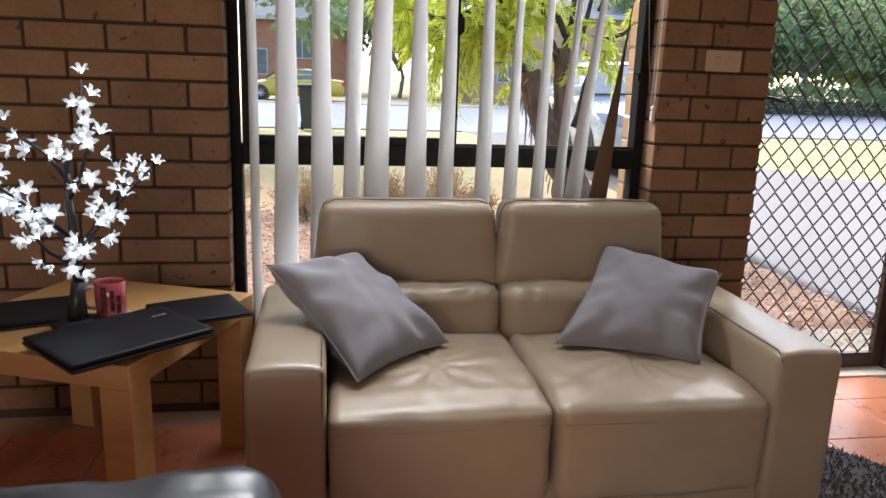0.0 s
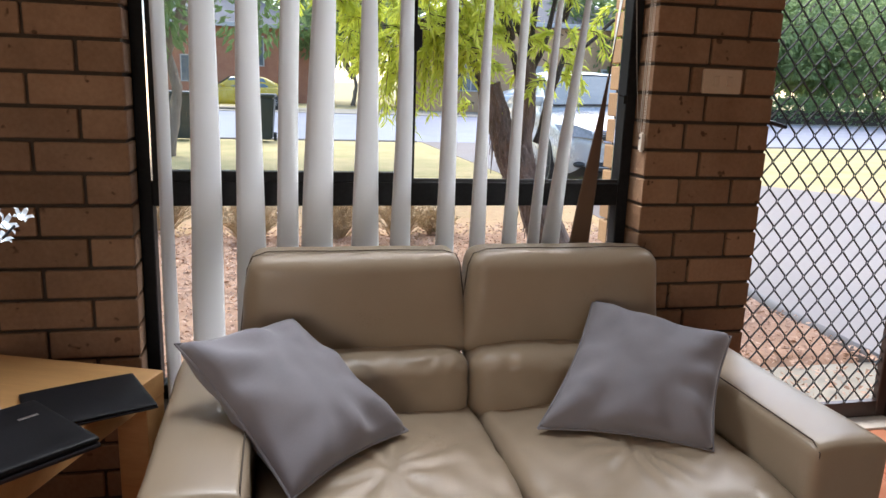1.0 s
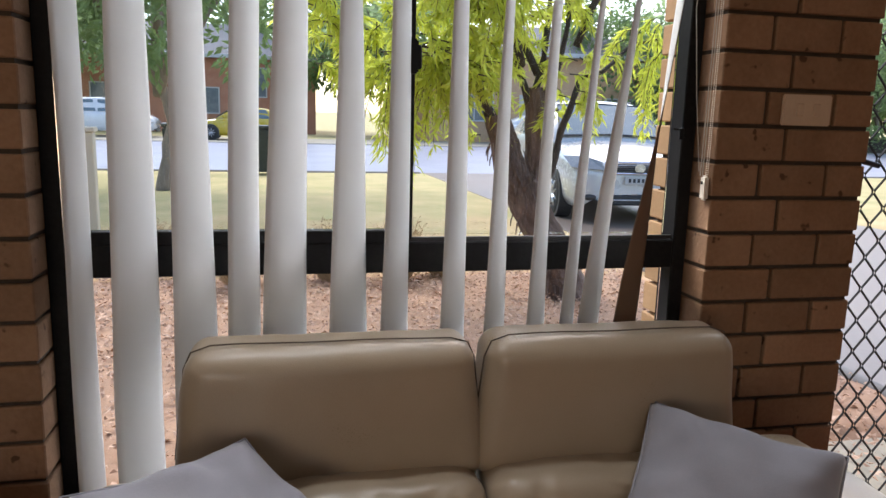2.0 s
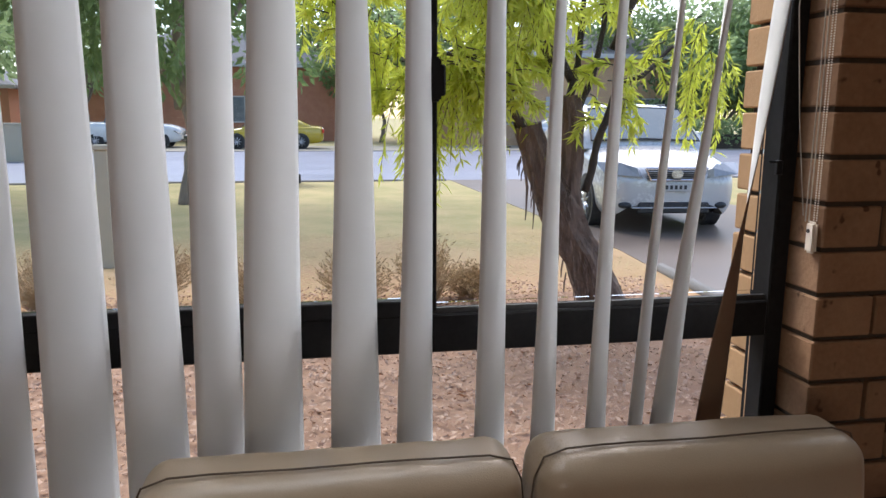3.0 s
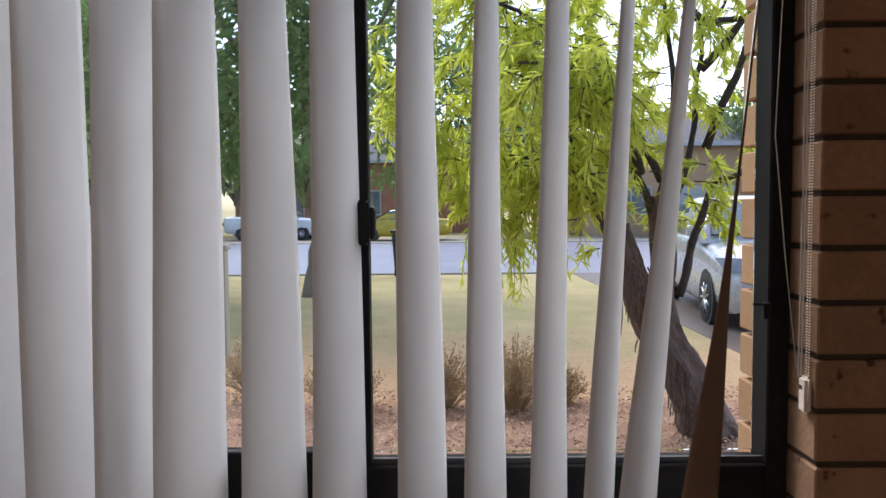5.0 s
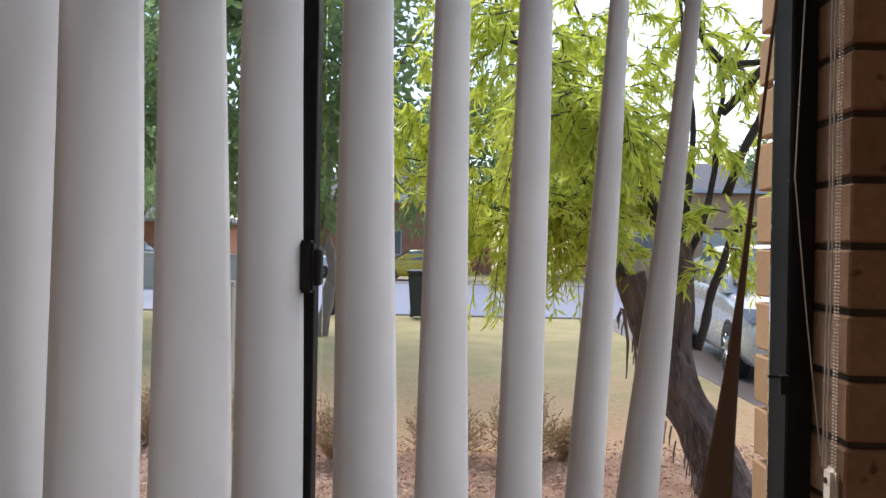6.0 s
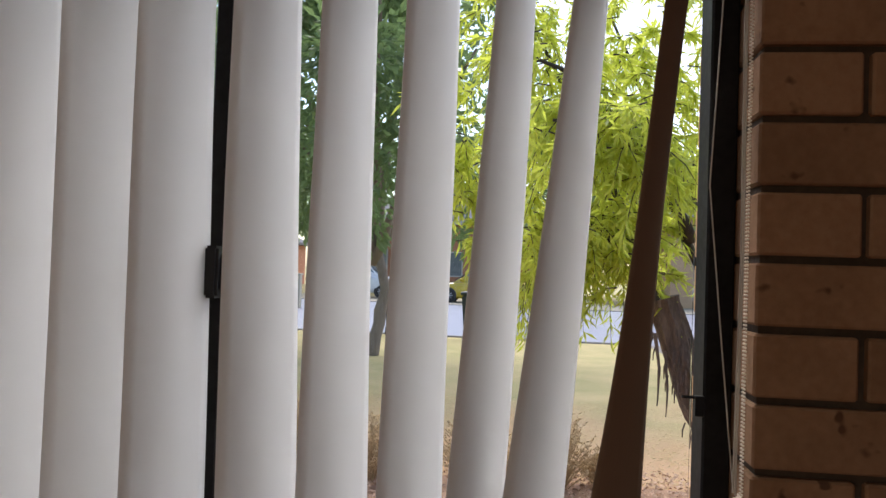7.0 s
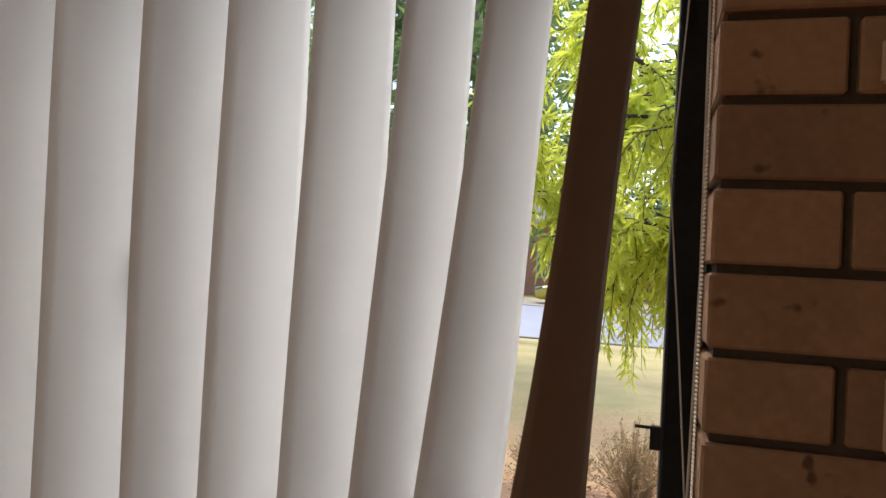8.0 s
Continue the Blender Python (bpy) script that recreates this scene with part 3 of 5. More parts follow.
# ---- cushions ----
def cushion(corners, thick, seed, name="cushion"):
    """A stuffed square pillow between four corners, given in order round the edge."""
    c = [Vector(p) for p in corners]
    nrm = ((c[2] - c[0]).cross(c[3] - c[1])).normalized()
    N = 30
    ob = thing(name, "grey cotton scatter cushion with pinched corners on the sofa", "cushion", "sofa cushions")
    bm = bmesh.new()
    grid = {}
    for side in (1, -1):
        for i in range(N + 1):
            for j in range(N + 1):
                edge = i in (0, N) or j in (0, N)
                if edge and side == -1:
                    grid[(side, i, j)] = grid[(1, i, j)]
                    continue
                u, v = i / N, j / N
                a, b = 2 * u - 1, 2 * v - 1
                pinch = 0.045 * (1 - abs(a) ** 2.0) * abs(b) ** 3, 0.045 * (1 - abs(b) ** 2.0) * abs(a) ** 3
                uu, vv = u + (0.5 - u) * pinch[1] * 2, v + (0.5 - v) * pinch[0] * 2
                p = c[0] * (1 - uu) * (1 - vv) + c[1] * uu * (1 - vv) + c[2] * uu * vv + c[3] * (1 - uu) * vv
                h = thick * ((1 - a ** 2) * (1 - b ** 2)) ** 0.42
                rad = math.hypot(a, b)
                ang = math.atan2(b, a)
                crease = 0.028 * math.sin(ang * 8 + seed + 3 * noise.noise(p * 6)) * max(0, rad - 0.45) * (1 - max(abs(a), abs(b)) ** 6)
                q = p * 9 + Vector((seed, seed, 0))
                p = p + nrm * side * (h + crease + (0 if edge else 0.008 * noise.noise(q) + 0.005 * noise.noise(q * 2.3)))
                grid[(side, i, j)] = bm.verts.new(p)
        for i in range(N):
            for j in range(N):
                f = [grid[(side, a, b)] for a, b in ((i, j), (i + 1, j), (i + 1, j + 1), (i, j + 1))]
                bm.faces.new(f if side == 1 else f[::-1])
    body = part("cover", bm, CUSHION, ob, smooth=True)
    bm = bmesh.new()
    loop = [grid_p for a, b in ((0, 1), (1, 2), (2, 3), (3, 0)) for grid_p in [c[a] + (c[b] - c[a]) * t + (sum(c, Vector()) / 4 - c[a] - (c[b] - c[a]) * t) * 0.09 * (1 - (2 * t - 1) ** 2) for t in (0, 0.12, 0.3, 0.5, 0.7, 0.88)]]
    tube(bm, loop + [loop[0]], 0.0032, 6)
    part("seam", bm, CUSHION, body)
    return ob


cushion([(-0.81, -0.475, 0.418), (-1.09, -0.725, 0.41), (-1.335, -0.45, 0.652), (-1.075, -0.245, 0.635)], 0.078, 3.0)
cushion([(-0.49, -0.505, 0.415), (-0.095, -0.65, 0.398), (0.05, -0.46, 0.615), (-0.245, -0.235, 0.658)], 0.08, 8.0)

# ---- side table ----
TZ = 0.50
side_table = thing("side_table", "square oak veneer side table with thick legs", "side table")
side_table.matrix_world = pose(-1.63, -0.805, 0, 0, 0, 0)
ta = math.atan2(0.595, 0.232) - math.pi / 2
tm = Matrix.Rotation(ta, 4, "Z")
side_table.matrix_world = Matrix.Translation((-1.63, -0.805, 0)) @ tm
W = 0.635
boxed("tabletop", (-W, 0, 0, W, TZ - 0.062, TZ), OAK, side_table, 0.002)
for x in (-0.085, -W):
    for y in (0, W - 0.085):
        boxed("leg", (x + 0.001, x + 0.084, y + 0.001, y + 0.084, 0, TZ - 0.062), OAK, side_table, 0.002)


def laptop(x, y, turn, w, d, h, z, lab, gloss, name="laptop"):
    ob = thing(name, lab, "laptop")
    ob.matrix_world = pose(x, y, z, 0, 0, turn)
    bm = bmesh.new()
    soft_box(bm, -w / 2, w / 2, -d / 2, d / 2, 0.002, h * 0.55, min(0.006, h * 0.2), 8)
    part("base", bm, BLACK, ob, smooth=False)
    bm = bmesh.new()
    soft_box(bm, -w / 2 + 0.001, w / 2 - 0.001, -d / 2 + 0.002, d / 2 - 0.002, h * 0.58, h, min(0.006, h * 0.18), 10, lambda p, nn: Vector((0, 0, 0.002 * max(0, nn.z) * (1 - (2 * p.x / w) ** 2))))
    lid = part("lid", bm, gloss, ob, smooth=True)
    if name == "laptop":
        boxed("badge", (0.11, 0.15, 0.046, 0.054, h + 0.0015, h + 0.0028), SILVER, lid, 0.0005, "small silver badge")
        boxed("hinge", (-w * 0.3, w * 0.3, d / 2 - 0.004, d / 2 + 0.003, h * 0.3, h * 0.7), BLACK, ob, 0.002)
    for sx in (-1, 1):
        for sy in (-1, 1):
            boxed("foot", (sx * w * 0.4 - 0.01, sx * w * 0.4 + 0.01, sy * d * 0.4 - 0.005, sy * d * 0.4 + 0.005, 0, 0.003), RUBBER, ob)
    return ob


laptop(-1.535, -0.40, 24, 0.25, 0.22, 0.012, TZ, "thin closed black laptop under a bigger one", MATT_BLACK, "notebook_computer")
laptop(-1.679, -0.665, 41, 0.365, 0.272, 0.026, TZ + 0.0125, "closed matt black laptop with a small silver badge", MATT_BLACK)
laptop(-2.02, -0.42, 21, 0.34, 0.23, 0.016, TZ, "flat closed black laptop at the back of the table", MATT_BLACK, "notebook_computer")

coaster = thing("coaster", "white square ceramic coaster under the mug", "coaster")
boxed("tile", (-0.05, 0.05, -0.05, 0.05, 0.0, 0.007), MUG_WHITE, coaster, 0.002, seg=2)
coaster.matrix_world = pose(-1.755, -0.432, TZ + 0.0005, 0, 0, 32)
mug = thing("mug", "dark red printed mug with a pale handle", "mug")
mug.matrix_world = pose(-1.765, -0.425, TZ + 0.0078, 0, 0, 20)
bm = bmesh.new()
lathe(bm, [(0.034, 0), (0.040, 0.003), (0.041, 0.05), (0.041, 0.097), (0.0385, 0.098), (0.037, 0.09), (0.036, 0.012), (0.001, 0.009)], 36)
part("body", bm, MUG, mug, smooth=True)
bm = bmesh.new()
for a0, a1, z0, z1 in ((-2.3, -1.9, 0.015, 0.08), (-1.7, -1.45, 0.02, 0.075), (-1.3, -1.0, 0.012, 0.07)):
    ring = [[bm.verts.new((0.0415 * math.cos(a0 + (a1 - a0) * k / 6), 0.0415 * math.sin(a0 + (a1 - a0) * k / 6), z)) for k in range(7)] for z in (z0, z1 - 0.01 * math.sin(a0 * 9))]
    for k in range(6):
        bm.faces.new((ring[0][k], ring[0][k + 1], ring[1][k + 1], ring[1][k]))
part("print", bm, MUG_DARK, mug, "dark printed shapes")
bm = bmesh.new()
tube(bm, [(-0.038, 0, 0.082), (-0.055, 0, 0.084), (-0.068, 0, 0.07), (-0.07, 0, 0.048), (-0.06, 0, 0.027), (-0.038, 0, 0.022)], 0.0055, 10)
part("handle", bm, MUG_WHITE, mug, "pale glazed handle", smooth=True)

# ---- lit blossom tree ----
lamp_tree = thing("blossom_lamp", "black wire tree lamp with lit white blossoms", "lamp")
BX, BY = -1.838, -0.485
lamp_tree.location = (BX, BY, TZ)
bm = bmesh.new()
lathe(bm, [(0.062, 0), (0.066, 0.004), (0.06, 0.012), (0.02, 0.018), (0.001, 0.018)], 24)
part("base", bm, BLACK, lamp_tree, "round black base", smooth=True)
bm = bmesh.new()
tube(bm, [(0, 0, 0.012), (0.004, 0, 0.06), (0.01, 0, 0.12)], [0.028, 0.022, 0.017], 12)
tube(bm, [(0.01, 0, 0.10), (0.012, 0.004, 0.2), (0.004, 0, 0.33), (0.006, 0, 0.44)], [0.014, 0.0125, 0.011, 0.008], 10)
part("trunk", bm, BLACK, lamp_tree, smooth=True)
BRANCHES = (((0.006, 0, 0.43), (0.02, -0.01, 0.50), (0.045, 0.0, 0.58), (0.055, 0.01, 0.70)),
            ((0.004, 0, 0.42), (-0.05, 0.02, 0.49), (-0.12, 0.01, 0.55), (-0.21, 0.0, 0.60)),
            ((0.006, 0, 0.24), (-0.04, -0.04, 0.31), (-0.11, -0.06, 0.38), (-0.21, -0.05, 0.46)),
            ((0.006, 0, 0.20), (-0.07, 0.05, 0.29), (-0.14, 0.06, 0.33), (-0.24, 0.07, 0.38)),
            ((0.012, 0, 0.18), (0.07, -0.03, 0.27), (0.13, -0.03, 0.35), (0.215, 0.0, 0.455)),
            ((0.012, 0, 0.20), (0.07, 0.05, 0.30), (0.12, 0.06, 0.38), (0.15, 0.05, 0.45)),
            ((0.006, 0, 0.36), (0.05, -0.04, 0.43), (0.07, -0.05, 0.50), (0.095, -0.04, 0.54)),
            ((0.008, 0, 0.14), (0.02, -0.06, 0.19), (0.06, -0.08, 0.25), (0.09, -0.08, 0.29)),
            ((0.008, 0, 0.16), (-0.03, -0.07, 0.22), (-0.06, -0.08, 0.27), (-0.09, -0.07, 0.33)))
bloom_bm, petal_rng = bmesh.new(), random.Random(4)
for k in range(5):
    a = 2 * math.pi * k / 5
    ca, sa = math.cos(a), math.sin(a)
    shape = ((0.002, -0.0015, 0.003), (0.002, 0.0015, 0.003), (0.008, 0.0052, 0.012), (0.008, -0.0052, 0.012), (0.015, 0.0042, 0.019), (0.015, -0.0042, 0.019), (0.0215, 0.0, 0.018))
    vs = [bloom_bm.verts.new((ca * r - sa * w, sa * r + ca * w, h)) for r, w, h in shape]
    bloom_bm.faces.new((vs[0], vs[3], vs[2], vs[1]))
    bloom_bm.faces.new((vs[3], vs[5], vs[4], vs[2]))
    bloom_bm.faces.new((vs[5], vs[6], vs[4]))
bloom_mesh = bpy.data.meshes.new("blossom")
bloom_bm.to_mesh(bloom_mesh)
bloom_bm.free()
bloom_mesh.materials.append(LIT_PETAL)
led_bm = bmesh.new()
bmesh.ops.create_icosphere(led_bm, subdivisions=2, radius=0.0042, matrix=pose(0, 0, 0.007))
led_mesh = bpy.data.meshes.new("led")
led_bm.to_mesh(led_mesh)
led_bm.free()
led_mesh.materials.append(LED)
for bi, br in enumerate(BRANCHES):
    bm = bmesh.new()
    pts = [Vector((p[0] * 1.0, p[1], 0.02 + p[2] * 0.90)) for p in br]
    tube(bm, pts, [0.007, 0.0055, 0.0042, 0.0025], 8)
    branch = part("branch", bm, BLACK, lamp_tree, smooth=True)
    n = 12 if bi in (4, 2, 3) else 9
    for i in range(n):
        t = 0.9 + 2.1 * (i + 0.5) / n if bi < 7 else 0.6 + 2.4 * i / n
        s = min(int(t), 2)
        p = pts[s].lerp(pts[s + 1], min(1, t - s))
        off = Vector((petal_rng.uniform(-1, 1), petal_rng.uniform(-1, 0.6), petal_rng.uniform(-0.6, 1))).normalized() * petal_rng.uniform(0.018, 0.036)
        if i == n - 1:
            p, off = pts[3], (pts[3] - pts[2]).normalized() * 0.014
        face = (off + Vector((0, -0.012, 0.004))).to_track_quat("Z", "Y").to_matrix().to_4x4()
        size = petal_rng.uniform(0.95, 1.4)
        flower = new("blossom", bloom_mesh)
        flower.parent = branch
        flower.matrix_world = Matrix.Translation(p + off) @ face @ Matrix.Rotation(petal_rng.uniform(0, 6), 4, "Z") @ Matrix.Scale(size, 4)
        led = new("led", led_mesh)
        led.parent = branch
        led.matrix_world = flower.matrix_world.copy()

# ---- armchair near the start ----
armchair = thing("armchair", "worn black leather armchair with a padded arm", "armchair")


def crumple(p, nn):
    return nn * (0.010 * noise.noise(p * 9) + 0.005 * noise.noise(p * 21))


bm = bmesh.new()
soft_box(bm, -0.42, 0.36, -0.09, 0.09, 0.44, 0.585, 0.07, 30, crumple)
part("arm", bm, BLACK_LEATHER, armchair, "creased black leather arm pad", smooth=True)
bm = bmesh.new()
soft_box(bm, -0.42, 0.32, -0.08, 0.08, 0.06, 0.46, 0.03, 14, crumple)
part("side_panel", bm, BLACK_LEATHER, armchair, smooth=True)
bm = bmesh.new()
soft_box(bm, -0.42, 0.34, -0.62, -0.10, 0.12, 0.40, 0.05, 18, crumple)
part("seat", bm, BLACK_LEATHER, armchair, smooth=True)
bm = bmesh.new()
soft_box(bm, -0.62, -0.42, -0.70, 0.10, 0.06, 0.80, 0.06, 18, crumple)
part("backrest", bm, BLACK_LEATHER, armchair, smooth=True)
for x in (-0.36, 0.26):
    for y in (-0.56, 0.0):
        bm = bmesh.new()
        lathe(bm, [(0.02, 0.0), (0.024, 0.005), (0.028, 0.13)], 12, (x, y, 0))
        part("foot", bm, BLACK, armchair)
armchair.matrix_world = pose(-1.60, -1.50, 0, 0, 0, 4)

# ---- rug ----
rug = thing("rug", "dark grey shaggy rug on the tiles", "rug")
rug.matrix_world = pose(0.518, -0.493, 0, 0, 0, -54.2)
bm = bmesh.new()
slab(bm, [(-0.25, -1.15), (1.9, -1.15), (1.9, 0.0), (-0.25, 0.0)], 0.001, 0.012)
part("backing", bm, RUG, rug)
bm = bmesh.new()
rr = random.Random(5)
for i in range(9000):
    x, y = rr.uniform(-0.25, 1.0), rr.uniform(-0.75, 0.0)
    a, h = rr.uniform(0, 6.28), rr.uniform(0.008, 0.02)
    dx, dy = math.cos(a) * 0.004, math.sin(a) * 0.004
    lx, ly = rr.uniform(-0.012, 0.012), rr.uniform(-0.012, 0.012)
    bm.faces.new((bm.verts.new((x - dx, y - dy, 0.011)), bm.verts.new((x + dx, y + dy, 0.011)), bm.verts.new((x + lx, y + ly, 0.011 + h))))
tagged(part("shag", bm, RUG, rug), kind="stuff")

# ---- ground outside ----
G = -0.15
bm = bmesh.new()
slab(bm, [(-700, 0.262), (700, 0.262), (700, 900), (-700, 900)], G - 0.3, G)
structure(part("ground", bm, GRASS), "dry yellow-green lawn reaching away", "lawn")
bm = bmesh.new()
slab(bm, [(-300, 15.75), (300, 15.75), (300, 30.5), (-300, 30.5)], G - 0.02, G + 0.006)
structure(part("road", bm, ROAD), "wet blue-grey asphalt street", "road")
bm = bmesh.new()
slab(bm, [(-300, 30.5), (300, 30.5), (300, 36.5), (-300, 36.5)], G - 0.02, G + 0.012)
structure(part("pavement", bm, CONCRETE), "pale concrete verge across the street", "pavement")
for y in (15.6, 30.45):
    for x0, x1 in ((-300, 2.2), (6.2, 300)) if y < 20 else ((-300, 300),):
        structure(boxed("kerb", (x0, x1, y, y + 0.15, G - 0.1, G + 0.035), EDGING, None, 0.02), "low concrete kerb", "kerb")
bm = bmesh.new()
slab(bm, [(1.98, 1.02), (6.2, 1.02), (7.0, 5.0), (7.0, 7.2), (6.2, 8.2), (6.1, 15.75), (2.3, 15.75), (2.45, 9.0), (2.45, 6.4), (2.3, 4.6), (2.1, 2.5)], G - 0.02, G + 0.005)
structure(part("driveway", bm, DRIVE), "wet brown-grey paved driveway", "driveway")
bm = bmesh.new()
slab(bm, [(0.3, 0.262), (4.5, 0.262), (4.5, 1.0), (0.3, 1.0)], G - 0.02, G + 0.03)
structure(part("path", bm, CONCRETE), "sandy concrete path at the door", "path")
rng = random.Random(11)
bm = bmesh.new()
gx, gy = 60, 46
vs = {}
for i in range(gx + 1):
    for j in range(gy + 1):
        x, y = -4.2 + (2.0 + 4.2) * i / gx, 1.02 + (4.45 - 1.02) * j / gy
        if j == gy:
            y += 0.25 * noise.noise(Vector((x * 0.8, 3, 1)))
        vs[i, j] = bm.verts.new((x, y, G + 0.045 + 0.03 * (noise.noise(Vector((x * 3, y * 3, 0))) + 0.6 * noise.noise(Vector((x * 9, y * 9, 4)))) * 1 - (0.05 if j in (0, gy) else 0)))
for i in range(gx):
    for j in range(gy):
        bm.faces.new((vs[i, j], vs[i + 1, j], vs[i + 1, j + 1], vs[i, j + 1]))
mulch = structure(part("garden_bed", bm, MULCH, smooth=True), "garden bed of reddish bark mulch", "garden bed")
bm = bmesh.new()
slab(bm, [(-4.2, 0.262), (0.3, 0.262), (0.3, 1.03), (-4.2, 1.03)], G - 0.02, G + 0.012)
structure(part("garden_bed", bm, MULCH), "bark mulch along the wall", "garden bed")
bm = bmesh.new()
tube(bm, [(1.96, 1.0, G + 0.02), (2.02, 1.8, G + 0.025), (2.12, 2.7, G + 0.02), (2.3, 4.2, G + 0.02), (2.4, 5.3, G + 0.015)], 0.06, 8)
structure(part("garden_edging", bm, EDGING, smooth=True), "low concrete garden edging", "edging")
bm = bmesh.new()
for i in range(24000):
    x, y = rng.uniform(-3.6, 1.95), 0.4 + 4.3 * rng.random() ** 0.8
    a, s, w = rng.uniform(0, 6.28), rng.uniform(0.006, 0.024), rng.uniform(0.2, 0.7)
    c, d, h = math.cos(a), math.sin(a), G + rng.uniform(0.05, 0.095)
    q = [bm.verts.new((x + s * (c * u - d * v * w), y + s * (d * u + c * v * w), h + rng.uniform(-0.01, 0.012))) for u, v in ((-1, 0), (0, -1), (1, 0), (0, 1))]
    bm.faces.new(q)
tagged(part("leaf_litter", bm, CHIP), "scattered dry leaves and bark chips on the bed", "leaf litter", kind="stuff")
bm = bmesh.new()
for i in range(18000):
    y = 4.4 + 3.6 * rng.random() ** 1.4
    x = rng.uniform(-1.0 - y * 0.75, min(2.3, 0.2 + y))
    a, h, w = rng.uniform(0, 6.28), rng.uniform(0.003, 0.010), 0.003 + 0.0004 * y
    c, d = math.cos(a) * w, math.sin(a) * w
    bm.faces.new((bm.verts.new((x - c, y - d, G)), bm.verts.new((x + c, y + d, G)), bm.verts.new((x + rng.uniform(-0.06, 0.06), y + rng.uniform(-0.06, 0.06), G + h))))
tagged(part("lawn_blades", bm, BLADE), "dry yellowish grass blades", "grass", kind="stuff")


# ---- plants ----
def leaf_quad(bm, p, d, length, width, r):
    """One narrow bent leaf from p along d."""
    d = d.normalized()
    s = d.cross(Vector((r.uniform(-1, 1), r.uniform(-1, 1), r.uniform(-1, 1))))
    if s.length < 0.05:
        s = Vector((1, 0, 0))
    s.normalize()
    n = d.cross(s) * length * 0.12
    a, b, e = bm.verts.new(p), bm.verts.new(p + d * length * 0.45 + s * width / 2 + n), bm.verts.new(p + d * length)
    f = bm.verts.new(p + d * length * 0.45 - s * width / 2 + n)
    bm.faces.new((a, b, e, f))


def bush(x, y, r, h, seed):
    rb = random.Random(seed)
    ob = thing("shrub", "small dry brown twiggy shrub in the mulch", "shrub", "dry shrubs")
    ob.location = (x, y, G)
    bm, lm = bmesh.new(), bmesh.new()
    for i in range(210):
        a, t = rb.uniform(0, 6.28), rb.random() ** 0.6
        tip = Vector((math.cos(a) * r * t, math.sin(a) * r * t, h * (1 - 0.45 * t * t) * rb.uniform(0.6, 1.05)))
        mid = tip * 0.5 + Vector((rb.uniform(-0.03, 0.03), rb.uniform(-0.03, 0.03), 0.03))
        tube(bm, [(0.02 * math.cos(a), 0.02 * math.sin(a), -0.01), mid, tip], [0.004, 0.003, 0.0012], 4)
        for k in range(10):
            p = mid.lerp(tip, rb.random() * 1.05)
            leaf_quad(lm, p, Vector((rb.uniform(-1, 1), rb.uniform(-1, 1), rb.uniform(0, 1.2))), rb.uniform(0.02, 0.05), 0.009, rb)
    part("stems", bm, DRY_BUSH, ob)
    tagged(part("leaves", lm, DRY_BUSH, ob), kind="stuff")
    return ob


for i, (x, y, r, h) in enumerate(((-2.1, 4.6, 0.36, 0.56), (-1.35, 4.15, 0.33, 0.52), (-0.62, 4.25, 0.31, 0.55), (-0.08, 4.2, 0.33, 0.60), (0.30, 4.35, 0.22, 0.34), (-2.9, 4.5, 0.36, 0.5))):
    bush(x, y, r, h, 20 + i)


def limb(bm, pts, radii, sides=10, rough=0.0):
    """A bent, knotty limb; pts are refined before the tube is drawn."""
    fine, rad = [], []
    for i in range(len(pts) - 1):
        for k in range(6):
            t = k / 6
            p = Vector(pts[i]).lerp(Vector(pts[i + 1]), t)
            fine.append(p + Vector((noise.noise(p * 5), noise.noise(p * 5 + Vector((9, 0, 0))), 0)) * rough)
            rad.append((radii[i] * (1 - t) + radii[i + 1] * t) * (1 + 0.18 * noise.noise(p * 11)))
    fine.append(Vector(pts[-1]))
    rad.append(radii[-1])
    tube(bm, fine, rad, sides)


def ridged(bm, pts, radii, sides=30, rough=0.02):
    """A stout limb whose bark stands in long uneven ridges; the last ring is capped flat, as sawn."""
    rings, steps = [], 12
    for i in range(len(pts) - 1):
        for k in range(steps + (i == len(pts) - 2)):
            t = k / steps
            p = Vector(pts[i]).lerp(Vector(pts[i + 1]), t)
            d = (Vector(pts[i + 1]) - Vector(pts[i])).normalized()
            r = radii[i] * (1 - t) + radii[i + 1] * t
            p = p + Vector((noise.noise(p * 5), noise.noise(p * 5 + Vector((9, 0, 0))), 0)) * rough
            u = d.cross(Vector((0, 1, 0))).normalized()
            w = u.cross(d)
            ring = []
            for j in range(sides):
                a = 2 * math.pi * j / sides
                q = Vector((math.cos(a) * 2.6, math.sin(a) * 2.6, p.z * 3.0))
                f = 1 + 0.20 * noise.noise(q) + 0.16 * abs(noise.noise(Vector((q.x * 2.4, q.y * 2.4, p.z * 5)))) + 0.05 * noise.noise(Vector((q.x * 5, q.y * 5, p.z * 24)))
                ring.append(bm.verts.new(p + r * f * (math.cos(a) * u + math.sin(a) * w)))
            rings.append(ring)
    for a, b in zip(rings, rings[1:]):
        for j in range(sides):
            bm.faces.new((a[j], a[(j + 1) % sides], b[(j + 1) % sides], b[j]))
    bm.faces.new(rings[-1])


